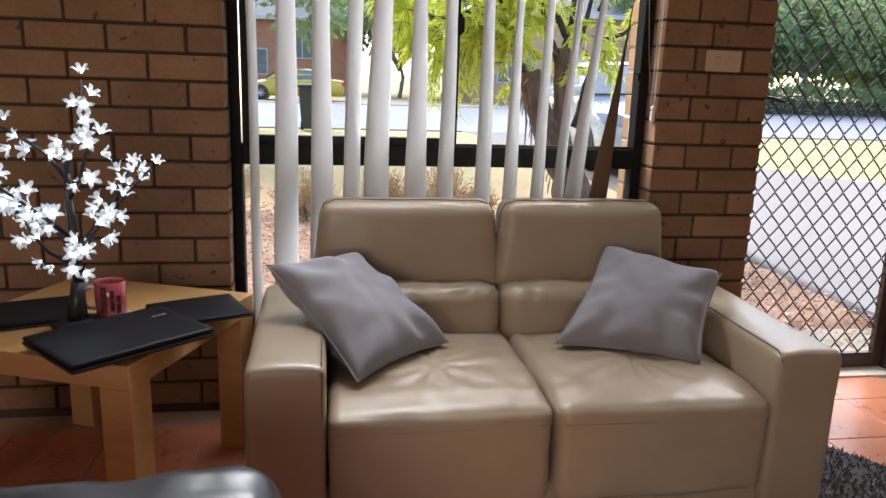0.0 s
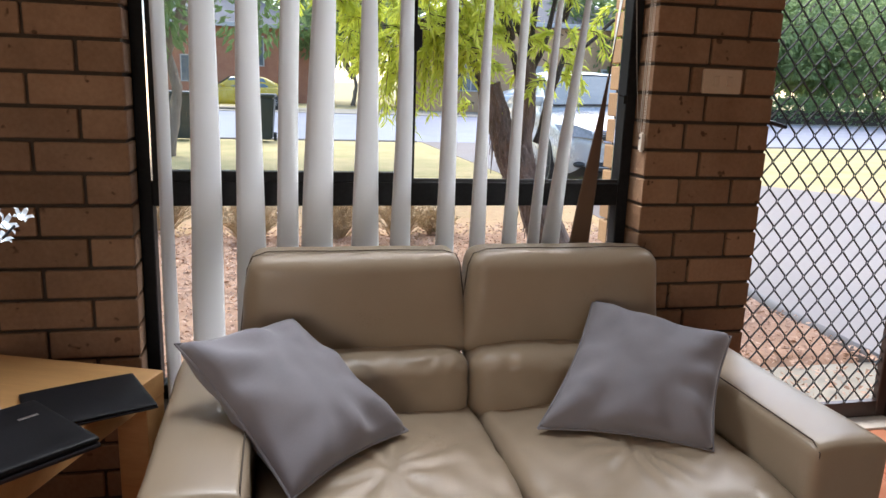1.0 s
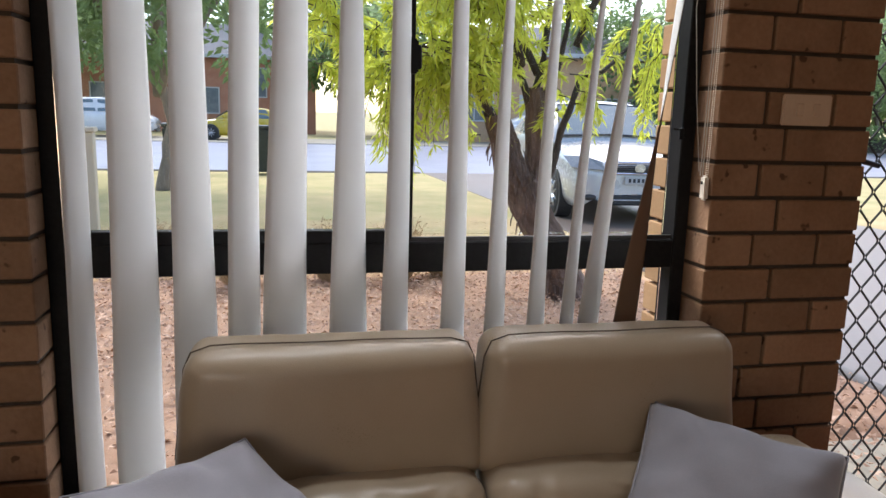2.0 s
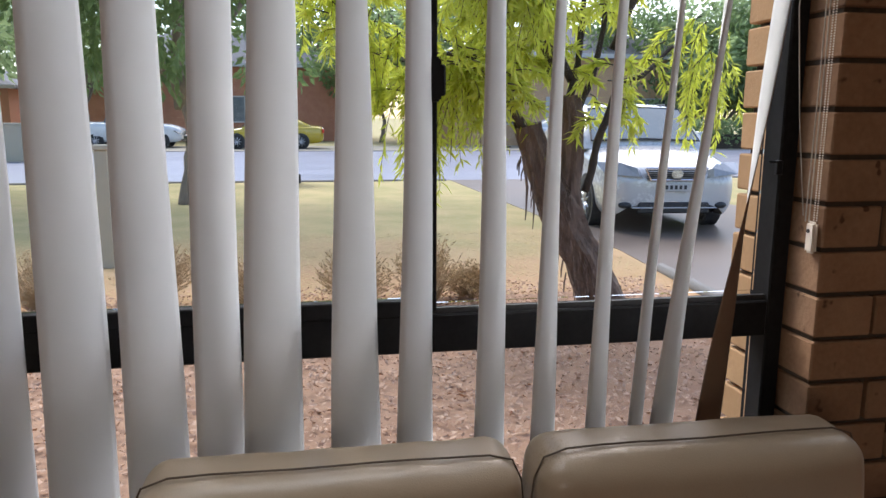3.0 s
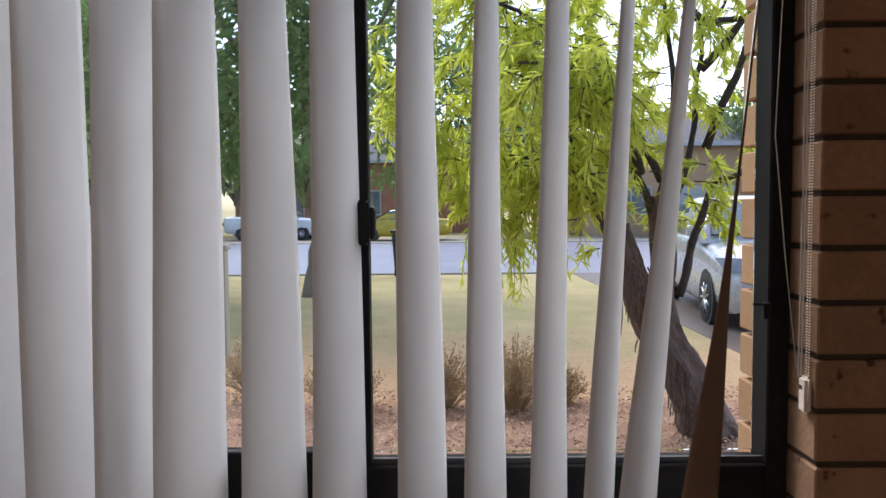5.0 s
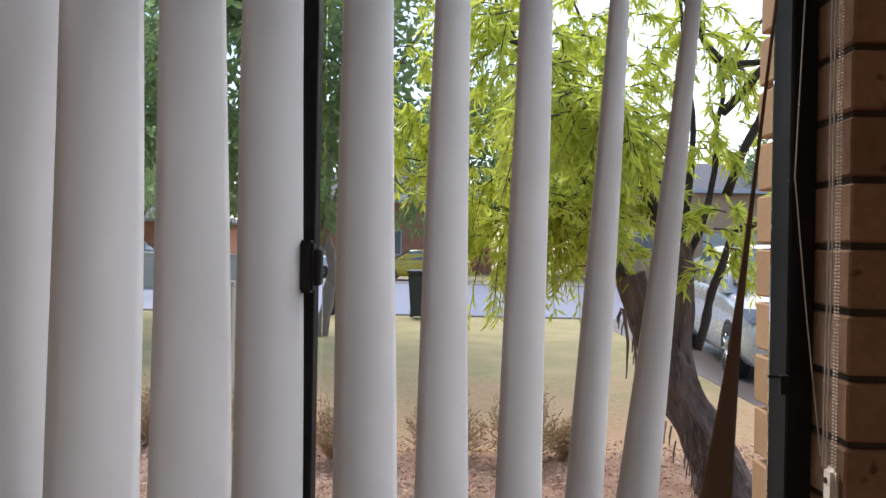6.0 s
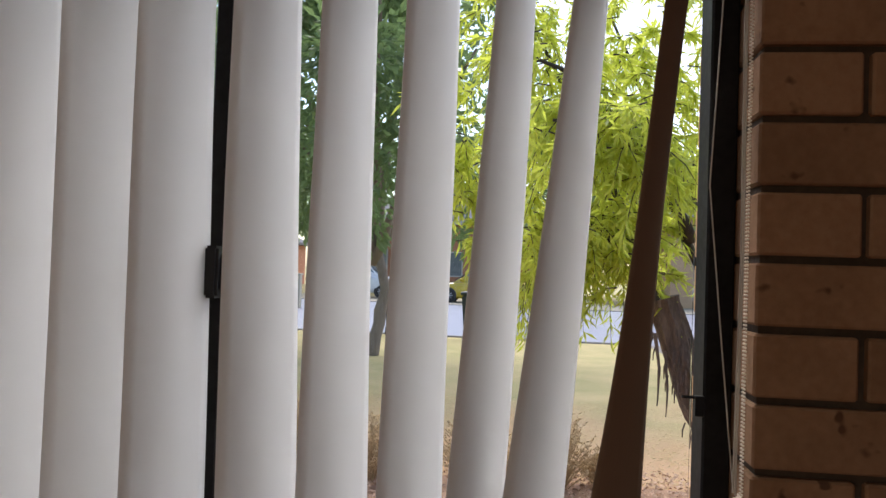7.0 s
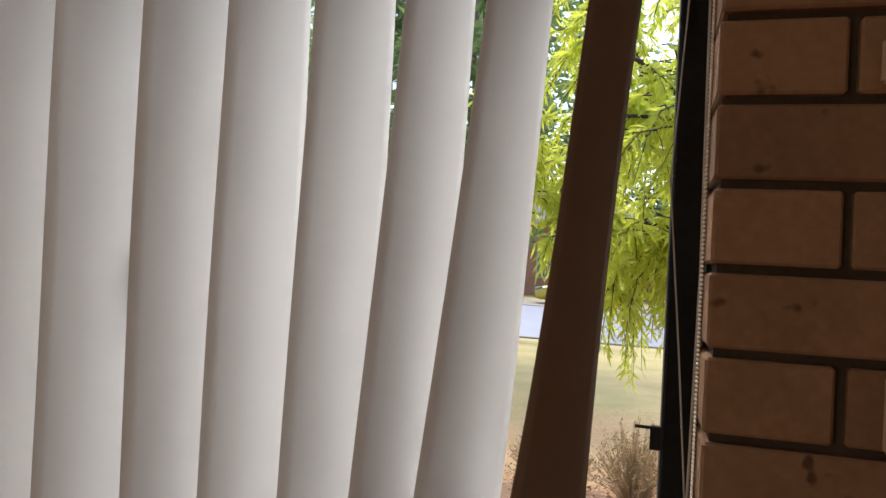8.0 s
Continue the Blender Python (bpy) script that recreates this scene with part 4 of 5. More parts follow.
tree = thing("garden_tree", "leaning garden tree with a sawn stump limb and lime feathery leaves", "tree")
tree.location = (1.11, 3.6, G)
bm = bmesh.new()
ridged(bm, [(0.08, 0, -0.05), (-0.06, 0, 0.25), (-0.25, 0, 0.62), (-0.40, 0, 0.90)], [0.19, 0.150, 0.128, 0.115])
ridged(bm, [(-0.36, 0, 0.80), (-0.50, 0, 1.08), (-0.60, 0.0, 1.40)], [0.110, 0.098, 0.082])
ridged(bm, [(-0.28, 0.02, 0.70), (-0.28, 0.03, 1.05), (-0.29, 0.03, 1.36), (-0.30, 0.03, 1.60)], [0.095, 0.078, 0.076, 0.082])
for i in range(120):
    a, z = rng.uniform(3.6, 5.9), rng.uniform(0.1, 1.25)
    cx = 0.0 - 0.5 * z if z < 0.9 else -0.42 - 0.45 * (z - 0.9)
    p = Vector((cx + 0.145 * math.cos(a), 0.145 * math.sin(a), z))
    q = p + Vector((0.02 * math.cos(a), 0.02 * math.sin(a), -rng.uniform(0.04, 0.14)))
    tube(bm, [p, (p + q) / 2 + Vector((0.008 * math.cos(a), 0.008 * math.sin(a), 0)), q], [0.005, 0.006, 0.003], 4)
part("trunk", bm, BARK, tree)
for pts, rad in (([(-0.66, -0.12, 1.2), (-0.63, -0.13, 1.0), (-0.64, -0.13, 0.78)], 0.012), ([(-0.60, -0.13, 1.1), (-0.585, -0.14, 0.9), (-0.59, -0.14, 0.72)], 0.009)):
    bm = bmesh.new()
    limb(bm, pts, [rad, rad * 0.8, rad * 0.3], 5, 0.004)
    part("bark_strip", bm, BARK, tree)
BOUGHS = [[(-0.26, 0, 0.96), (-0.29, 0.0, 1.36), (-0.22, 0.0, 1.57), (-0.16, 0.0, 1.74), (-0.10, 0.0, 2.09), (-0.08, 0.0, 2.40), (-0.04, 0.0, 2.69), (0.08, 0.0, 2.79), (0.21, 0.0, 3.03)],
         [(-0.18, 0.0, 0.95), (-0.08, 0.0, 1.36), (0.03, 0.0, 1.68), (0.19, 0.0, 1.73), (0.42, 0.05, 1.93), (0.7, 0.1, 2.0)],
         [(-0.04, 0.0, 2.69), (-0.21, 0.0, 2.89), (-0.35, 0.05, 3.3)],
         [(-0.04, 0.0, 2.69), (0.20, 0.0, 2.72), (0.5, 0.05, 2.80)],
         [(-0.31, 0.03, 1.5), (-0.24, 0.05, 1.8), (-0.20, 0.1, 2.3), (-0.25, 0.2, 3.0), (-0.3, 0.2, 3.8)],
         [(-0.33, 0.03, 1.45), (-0.55, -0.1, 1.9), (-0.85, -0.25, 2.35), (-1.25, -0.3, 2.7), (-1.6, -0.3, 2.85)],
         [(-0.62, 0.05, 1.3), (-0.75, 0.1, 1.75), (-1.0, 0.2, 2.3), (-1.3, 0.3, 2.9), (-1.6, 0.3, 3.5)],
         [(-0.28, 0.05, 1.7), (-0.5, 0.4, 2.3), (-0.7, 0.7, 2.9), (-0.9, 0.9, 3.5)],
         [(-0.06, 0.0, 2.4), (0.25, 0.0, 2.75), (0.6, 0.1, 3.0), (0.9, 0.1, 3.1)],
         [(-0.03, 0.0, 1.9), (0.12, -0.2, 2.4), (0.3, -0.3, 2.9), (0.5, -0.3, 3.5)],
         [(-0.45, -0.1, 1.75), (-0.75, -0.5, 2.1), (-1.0, -0.7, 2.3), (-1.3, -0.8, 2.3)],
         [(-0.62, 0.0, 1.35), (-0.8, -0.15, 1.6), (-1.0, -0.2, 1.8), (-1.3, -0.25, 1.85)]]
for pts in BOUGHS:
    bm = bmesh.new()
    n = len(pts)
    limb(bm, pts, [0.030 - 0.022 * i / (n - 1) for i in range(n)], 8, 0.02)
    part("limb", bm, TWIG, tree, smooth=True)
twigs, leaves = bmesh.new(), bmesh.new()
rt = random.Random(31)


def spray(p, reach, drop, count, size=1.0):
    """A drooping twig set with narrow leaves."""
    a = rt.uniform(0, 6.28)
    out = Vector((math.cos(a) * reach, math.sin(a) * reach * 0.8, 0.06))
    pts = [p + out * t + Vector((0, 0, -drop * t * t)) for t in (0, 0.35, 0.7, 1.0)]
    tube(twigs, pts, [0.005, 0.004, 0.0028, 0.0012], 4)
    for i in range(count):
        t = 0.15 + 0.85 * rt.random()
        q = p + out * t + Vector((0, 0, -drop * t * t))
        along = (out + Vector((0, 0, -2 * drop * t))).normalized()
        d = along * 0.7 + Vector((rt.uniform(-1, 1), rt.uniform(-1, 1), rt.uniform(-1.2, 0.5))) * 0.75
        leaf_quad(leaves, q, d, rt.uniform(0.07, 0.13) * size, rt.uniform(0.013, 0.02) * size, rt)


for li, pts in enumerate(BOUGHS):
    m = len(pts) - 1
    for i in range(50):
        t = m * (0.32 + 0.68 * rt.random())
        s = min(int(t), m - 1)
        p = Vector(pts[s]).lerp(Vector(pts[s + 1]), t - s) + Vector((rt.uniform(-0.12, 0.12), rt.uniform(-0.2, 0.2), rt.uniform(-0.1, 0.15)))
        if li in (0, 1, 2, 3, 4, 8, 9) and rt.random() < 0.8:
            continue
        spray(p, rt.uniform(0.15, 0.42), rt.uniform(0.1, 0.5), 42)
for i in range(640):
    d = Vector((rt.uniform(-1, 1), rt.uniform(-1, 1), rt.uniform(-1, 1)))
    if d.length > 1:
        continue
    p = Vector((-0.75 + 1.45 * d.x, 0.1 + 0.9 * d.y, 2.35 + 1.15 * d.z))
    if noise.noise(p * 1.9) > 0.18 or p.x > -0.1:
        continue
    spray(p, rt.uniform(0.12, 0.3), rt.uniform(0.05, 0.25), 44)
# long hanging sprays on the street side
for x, y, z, drop in ((-1.30, 0, 1.55, 0.75), (-1.22, 0.1, 1.5, 0.6), (-1.0, 0.0, 1.5, 0.55), (-1.55, 0.1, 1.9, 0.6), (-1.75, 0, 2.1, 0.5), (-1.9, 0.1, 2.3, 0.5), (0.72, 0.1, 1.85, 0.6), (0.80, 0.1, 1.75, 0.6)):
    for k in range(8):
        spray(Vector((x + rt.uniform(-0.15, 0.15), y + rt.uniform(-0.2, 0.2), z + rt.uniform(-0.1, 0.25))), rt.uniform(0.05, 0.16), drop * rt.uniform(0.5, 1), 40)
tagged(part("twigs", twigs, TWIG, tree), kind="stuff")
tagged(part("leaves", leaves, LEAF, tree, "lime green narrow hanging leaves"), kind="stuff")


def far_tree(x, y, trunk_h, h, r, leaf, count, seed, size=0.2, name="street_tree", lab="dark green leafy street tree"):
    rf = random.Random(seed)
    ob = thing(name, lab, "tree")
    ob.location = (x, y, G)
    bm = bmesh.new()
    limb(bm, [(0, 0, -0.1), (0.06 * r, 0, trunk_h * 0.6), (0, 0, trunk_h), (0.1 * r, 0, h * 0.7)], [0.018 * h, 0.013 * h, 0.011 * h, 0.006 * h], 10, 0.04)
    for k in range(7):
        a = k * 0.9 + rf.random()
        limb(bm, [(0, 0, trunk_h * rf.uniform(0.7, 1.1)), (math.cos(a) * r * 0.35, math.sin(a) * r * 0.35, trunk_h + (h - trunk_h) * 0.3), (math.cos(a) * r * 0.8, math.sin(a) * r * 0.8, trunk_h + (h - trunk_h) * rf.uniform(0.35, 0.75))], [0.012 * h, 0.008 * h, 0.003 * h], 6, 0.05)
    part("trunk", bm, PALE_BARK, ob, smooth=True)
    lm = bmesh.new()
    clumps = []
    for k in range(46):
        a, e, q = rf.uniform(0, 6.28), rf.uniform(-0.9, 1), rf.uniform(0.45, 1.0)
        c = math.sqrt(max(0, 1 - e * e))
        clumps.append((Vector((math.cos(a) * c * r * q, math.sin(a) * c * r * q, (trunk_h + h) / 2 + e * (h - trunk_h) / 2 * q)), rf.uniform(0.16, 0.34) * r))
    for i in range(count):
        c, cr = clumps[rf.randrange(len(clumps))]
        d = Vector((rf.gauss(0, 1), rf.gauss(0, 1), rf.gauss(0, 0.8)))
        d = d.normalized() * cr * rf.random() ** 0.4
        leaf_quad(lm, c + d, d + Vector((rf.uniform(-0.5, 0.5), rf.uniform(-0.5, 0.5), rf.uniform(-0.8, 0.2))) * cr, size * rf.uniform(0.7, 1.3), size * 0.5, rf)
    tagged(part("crown", lm, leaf, ob), kind="stuff")
    return ob


far_tree(-3.0, 11.6, 2.0, 7.0, 3.5, LEAF_DARK, 13000, 51, 0.19)
far_tree(-9.0, 14.0, 1.9, 7.0, 3.6, FAR_LEAF, 9000, 52, 0.22)
far_tree(-16.0, 33.0, 2.5, 9.5, 4.6, LEAF_DARK, 4500, 53, 0.4)
far_tree(-1.0, 52.0, 3.0, 13.0, 6.0, LEAF_DARK, 4500, 54, 0.5)
far_tree(5.5, 40.0, 2.5, 9.0, 4.2, FAR_LEAF, 4000, 55, 0.4)
far_tree(24.5, 35.0, 2.4, 10.5, 5.2, FAR_LEAF, 6000, 56, 0.36)
far_tree(34.0, 37.0, 2.2, 9.5, 5.0, FAR_LEAF, 5000, 57, 0.38)
far_tree(17.5, 39.0, 2.4, 8.5, 4.0, LEAF_DARK, 4000, 58, 0.36)
far_tree(31.0, 30.0, 2.0, 8.0, 3.8, FAR_LEAF, 4500, 59, 0.3)
far_tree(21.5, 37.0, 0.9, 7.0, 4.6, FAR_LEAF, 9000, 64, 0.5)
far_tree(28.5, 39.0, 0.9, 8.0, 5.2, FAR_LEAF, 9000, 65, 0.52)
far_tree(36.0, 41.0, 0.9, 8.0, 5.4, FAR_LEAF, 9000, 66, 0.52)
far_tree(3.2, 42.0, 2.0, 8.0, 3.6, LEAF_DARK, 3500, 61, 0.4)
far_tree(-12.5, 40.5, 2.2, 8.5, 4.0, FAR_LEAF, 3500, 62, 0.42)
far_tree(-21.0, 41.0, 2.4, 9.5, 5.0, LEAF_DARK, 3500, 63, 0.45)
far_tree(-28.0, 44.0, 2.5, 11.0, 6.0, FAR_LEAF, 3500, 60, 0.5)
hedge = thing("hedge", "clipped green hedge along the far footpath", "hedge")
hm = bmesh.new()
rh = random.Random(77)
for i in range(9000):
    p = Vector((rh.uniform(15, 46), 32.2 + rh.uniform(-0.6, 0.6), G + 1.35 * rh.random() ** 0.6 + 0.15 * noise.noise(Vector((i * 0.01, 0, 0)))))
    leaf_quad(hm, p, Vector((rh.uniform(-1, 1), rh.uniform(-1, 0.2), rh.uniform(-0.4, 1))), rh.uniform(0.14, 0.3), 0.12, rh)
tagged(part("leaves", hm, FAR_LEAF, hedge), kind="stuff")
boxed("trunk", (15, 46, 31.9, 32.5, G - 0.05, G + 0.7), TWIG, hedge)


# ---- vehicles ----
def loft(bm, sections):
    rings = [[bm.verts.new(p) for p in s] for s in sections]
    for a, b in zip(rings, rings[1:]):
        for k in range(len(a) - 1):
            bm.faces.new((a[k], a[k + 1], b[k + 1], b[k]))
    bm.faces.new(rings[0])
    bm.faces.new(rings[-1][::-1])
    bmesh.ops.recalc_face_normals(bm, faces=bm.faces)


def car(m, name, lab, paint, style="sedan"):
    """A parked car; its nose at the origin, its tail along +y."""
    ob = thing(name, lab, "car")
    L = 4.75
    kz = 1.13 if style == "tall" else 1.0
    if style != "van":
        prof = [(0.0, 0.62, 0.42, 0.60), (0.06, 0.80, 0.24, 0.70), (0.25, 0.87, 0.20, 0.78), (0.8, 0.90, 0.20, 0.88), (1.45, 0.905, 0.20, 0.97), (2.4, 0.91, 0.20, 0.98), (3.5, 0.905, 0.20, 1.0), (4.3, 0.88, 0.24, 1.02), (4.65, 0.82, 0.30, 0.98), (4.75, 0.70, 0.45, 0.9)]
        glass = [(1.15, 0.72, 0.94, 0.955), (1.85, 0.62, 0.96, 1.40), (2.3, 0.61, 0.97, 1.455), (3.0, 0.605, 0.97, 1.45), (3.35, 0.61, 0.97, 1.40), (4.15, 0.66, 0.99, 1.04)]
    else:
        prof = [(0.0, 0.66, 0.45, 0.75), (0.08, 0.84, 0.30, 0.88), (0.4, 0.90, 0.26, 1.02), (1.2, 0.92, 0.26, 1.10), (2.4, 0.92, 0.26, 1.12), (3.6, 0.92, 0.26, 1.14), (4.6, 0.90, 0.32, 1.14), (4.75, 0.84, 0.45, 1.1)]
        glass = [(1.05, 0.74, 1.08, 1.10), (1.7, 0.66, 1.1, 1.66), (2.4, 0.66, 1.1, 1.74), (3.0, 0.66, 1.1, 1.72), (3.2, 0.66, 1.1, 1.60), (3.3, 0.66, 1.1, 1.15)]
    prof = [(y, w, zb, zt * kz) for y, w, zb, zt in prof]
    glass = [(y, w * (1.14 if style == "tall" else 1.0), zb * kz, zt * kz) for y, w, zb, zt in glass]
    up = (kz - 1) * 0.72
    bm = bmesh.new()
    secs = []
    for y, w, zb, zt in prof:
        half = [(w * 0.86, zb), (w * 0.98, zb + 0.10), (w, (zb + zt) / 2), (w * 0.985, zt - 0.10), (w * 0.93, zt - 0.03), (w * 0.7, zt + 0.012), (w * 0.35, zt + 0.03), (0, zt + 0.036)]
        secs.append([(x, y, z) for x, z in half] + [(-x, y, z) for x, z in half[-2::-1]])
    loft(bm, secs)
    body = part("body", bm, paint, ob, smooth=True)
    body.modifiers.new("round", "SUBSURF").levels = 1
    body.modifiers["round"].render_levels = 1
    bm = bmesh.new()
    secs = []
    for y, w, zb, zt in glass:
        half = [(w * 1.22 - 0.04, zb - 0.04), (w * 1.12, zb + (zt - zb) * 0.5), (w, zt - 0.04), (w * 0.88, zt), (w * 0.4, zt + 0.02), (0, zt + 0.025)]
        secs.append([(x, y, z) for x, z in half] + [(-x, y, z) for x, z in half[-2::-1]])
    loft(bm, secs)
    part("roof", bm, paint, ob, smooth=True)
    # windows lie a little proud of the cabin
    (y0, w0, b0, t0), (y1, w1, b1, t1) = glass[0], glass[1]
    bm = bmesh.new()
    q = []
    for t in (0.06, 0.5, 0.94):
        yy, ww, zz = y0 + (y1 - y0) * t, w0 + (w1 - w0) * t, t0 + (t1 - t0) * t
        q.append([bm.verts.new((ww * u, yy - 0.035, zz + 0.055 - 0.03 * u * u)) for u in (-0.95, -0.5, 0, 0.5, 0.95)])
    for a, b in zip(q, q[1:]):
        for k in range(4):
            bm.faces.new((a[k], a[k + 1], b[k + 1], b[k]))
    edge = [Vector(v.co) for v in (q[0][0], q[1][0], q[2][0], q[2][2], q[2][4], q[1][4], q[0][4], q[0][2])]
    screen = part("windscreen", bm, CAR_GLASS, ob, "pale reflecting windscreen", smooth=True)
    bm = bmesh.new()
    tube(bm, edge + [edge[0]], 0.014, 6)
    part("screen_seal", bm, DARK, screen)
    for s in (-1, 1):
        for ya, yb in ((glass[1][0] - 0.12, 2.42), (2.5, glass[4][0] - 0.05)):
            bm = bmesh.new()
            zb = glass[2][2]
            w = glass[2][1]
            zt = glass[2][3]
            pts = [(s * (w * 1.2 - 0.02), ya - (0.35 if ya < 2 else 0), zb + 0.02), (s * (w * 1.2 - 0.02), yb + (0.2 if yb > 3 else 0), zb + 0.02), (s * (w * 1.035 + 0.012), yb, zb + (zt - zb) * 0.84), (s * (w * 1.035 + 0.012), ya + 0.12, zb + (zt - zb) * 0.84)]
            bm.faces.new([bm.verts.new(p) for p in (pts if s > 0 else pts[::-1])])
            part("side_window", bm, CAR_GLASS, ob)
        bm = bmesh.new()
        soft_box(bm, s * 0.93 - 0.10, s * 0.93 + 0.10, 1.42, 1.55, 0.98 * kz, 1.12 * kz, 0.04, 6)
        part("wing_mirror", bm, paint, ob, smooth=True)
        bm = bmesh.new()
        pts = [(s * 0.40, 0.03, 0.60 + up), (s * 0.80, 0.20, 0.62 + up), (s * 0.86, 0.42, 0.76 + up), (s * 0.60, 0.26, 0.765 + up), (s * 0.42, 0.10, 0.70 + up)]
        f = bm.faces.new([bm.verts.new(p) for p in (pts if s > 0 else pts[::-1])])
        ex = bmesh.ops.extrude_face_region(bm, geom=[f])
        for v in (v for v in ex["geom"] if isinstance(v, bmesh.types.BMVert)):
            v.co += Vector((s * 0.075, -0.085, 0.035))
        bmesh.ops.recalc_face_normals(bm, faces=bm.faces)
        part("headlight", bm, HEADLIGHT, ob, "clear headlight")
        bm = bmesh.new()
        bmesh.ops.create_uvsphere(bm, u_segments=12, v_segments=8, radius=1, matrix=pose(s * 0.62, 0.05, 0.36) @ Matrix.Diagonal((0.09, 0.05, 0.045, 1)))
        part("fog_lamp", bm, DARK, ob, smooth=True)
        bm = bmesh.new()
        bmesh.ops.create_cube(bm, size=1, matrix=pose(s * 0.7, L - 0.04, 0.8) @ Matrix.Diagonal((0.26, 0.1, 0.18, 1)))
        part("tail_light", bm, RED_LENS, ob, "red tail light")
        for y in (0.92, 3.72):
            wheel = new("wheel")
            wheel.parent = ob
            wheel.location = (s * 0.80, y, 0.325)
            bm = bmesh.new()
            prof2 = [(0.20, -0.10), (0.30, -0.105), (0.325, -0.07), (0.325, 0.07), (0.30, 0.105), (0.20, 0.10)]
            lathe(bm, prof2, 28)
            bmesh.ops.rotate(bm, verts=bm.verts, matrix=Matrix.Rotation(math.pi / 2, 3, "Y"))
            part("tyre", bm, RUBBER, wheel, smooth=True)
            bm = bmesh.new()
            for k in range(9):
                a = 2 * math.pi * k / 9
                tube(bm, [(s * 0.103, 0.03 * math.cos(a), 0.03 * math.sin(a)), (s * 0.108, 0.20 * math.cos(a), 0.20 * math.sin(a))], [0.02, 0.013], 5)
            tube(bm, [(s * 0.08, 0, 0), (s * 0.115, 0, 0)], 0.05, 12)
            part("rim", bm, SILVER, wheel, smooth=True)
            bm = bmesh.new()
            tube(bm, [(s * 0.70, y, 0.335), (s * 0.897, y, 0.335)], 0.37, 28)
            part("wheel_arch", bm, DARK, ob)
    bm = bmesh.new()
    for k in range(5):
        box(bm, -0.36, 0.36, -0.045, 0.03, 0.60 + up + k * 0.026, 0.614 + up + k * 0.026)
    grille = part("grille", bm, DARK, ob)
    bm = bmesh.new()
    tube(bm, [(-0.40, -0.03, 0.735 + up), (0.40, -0.03, 0.735 + up), (0.33, -0.045, 0.59 + up), (-0.33, -0.045, 0.59 + up), (-0.40, -0.03, 0.735 + up)], 0.014, 6)
    part("grille_surround", bm, CHROME, grille)
    bm = bmesh.new()
    box(bm, -0.07, 0.07, -0.062, -0.04, 0.615 + up, 0.715 + up, 0.02, 2)
    part("badge", bm, CHROME, grille, "plain chrome badge shape")
    boxed("lower_grille", (-0.46, 0.46, -0.012, 0.06, 0.26, 0.40), DARK, ob, 0.02)
    boxed("bumper_bar", (-0.55, 0.55, -0.03, 0.04, 0.325, 0.34), paint, ob, 0.005)
    plate = boxed("number_plate", (-0.19, 0.19, -0.045, -0.03, 0.45 + up, 0.55 + up), PAINT_WHITE, ob, 0.004, "pale number plate with dark bars")
    for k in range(5):
        boxed("plate_bar", (-0.14 + k * 0.06, -0.105 + k * 0.06, -0.0475, -0.0445, 0.475 + up, 0.525 + up), DARK, plate)
    for s in (-1, 1):
        bm = bmesh.new()
        tube(bm, [(s * 0.56, 1.95, glass[2][3]), (s * 0.56, 2.9, glass[3][3] + 0.01)], 0.012, 6)
        part("roof_strip", bm, DARK, ob)
    ob.matrix_world = m
    return ob


car(pose(3.60, 7.4, G + 0.005, 0, 0, -6), "parked_car", "silver family car parked on the wet driveway", CAR_PAINT, "tall")
car(pose(-6.6, 35.0, G + 0.012, 0, 0, 90), "parked_car", "white utility van parked across the street", WHITE_PAINT, "van")
car(pose(-15.0, 34.5, G + 0.012, 0, 0, 90), "parked_car", "white van parked beside a cream wall", WHITE_PAINT, "van")
car(pose(-5.0, 33.6, G + 0.012, 0, 0, -90) @ pose(0, 0, 0), "parked_car", "yellow car parked across the street", YELLOW_PAINT)
car(pose(14.0, 34.0, G + 0.012, 0, 0, 90), "parked_car", "white sedan parked by the hedge", WHITE_PAINT)


# ---- kerbside things ----
def wheelie_bin(x, y, turn, number):
    ob = thing("wheelie_bin", "dark green plastic wheelie bin on the verge", "bin", "kerbside bins")
    bm = bmesh.new()
    b = [bm.verts.new(p) for p in ((-0.23, -0.26, 0.06), (0.23, -0.26, 0.06), (0.23, 0.22, 0.06), (-0.23, 0.22, 0.06))]
    t = [bm.verts.new(p) for p in ((-0.29, -0.34, 0.98), (0.29, -0.34, 0.98), (0.29, 0.32, 0.98), (-0.29, 0.32, 0.98))]
    bm.faces.new(b[::-1])
    bm.faces.new(t)
    for i in range(4):
        bm.faces.new((b[i], b[(i + 1) % 4], t[(i + 1) % 4], t[i]))
    bmesh.ops.bevel(bm, geom=list(bm.edges), offset=0.03, segments=2, affect="EDGES")
    part("body", bm, BIN, ob)
    bm = bmesh.new()
    soft_box(bm, -0.31, 0.31, -0.37, 0.36, 0.98, 1.06, 0.03, 8)
    part("lid", bm, BIN, ob, smooth=True)
    bm = bmesh.new()
    tube(bm, [(-0.26, 0.40, 0.98), (0.26, 0.40, 0.98)], 0.018, 8)
    part("handle", bm, BIN, ob)
    for s in (-1, 1):
        bm = bmesh.new()
        tube(bm, [(s * 0.24, 0.24, 0.10), (s * 0.30, 0.24, 0.10)], 0.10, 16)
        part("wheel", bm, RUBBER, ob)
    if number:
        boxed("marking_bar", (-0.06, 0.05, -0.325, -0.315, 0.50, 0.66), PAINT_WHITE, ob, 0, "pale painted bar", m=Matrix.Rotation(-0.087, 4, "X"))
    ob.matrix_world = pose(x, y, G, 0, 0, turn)


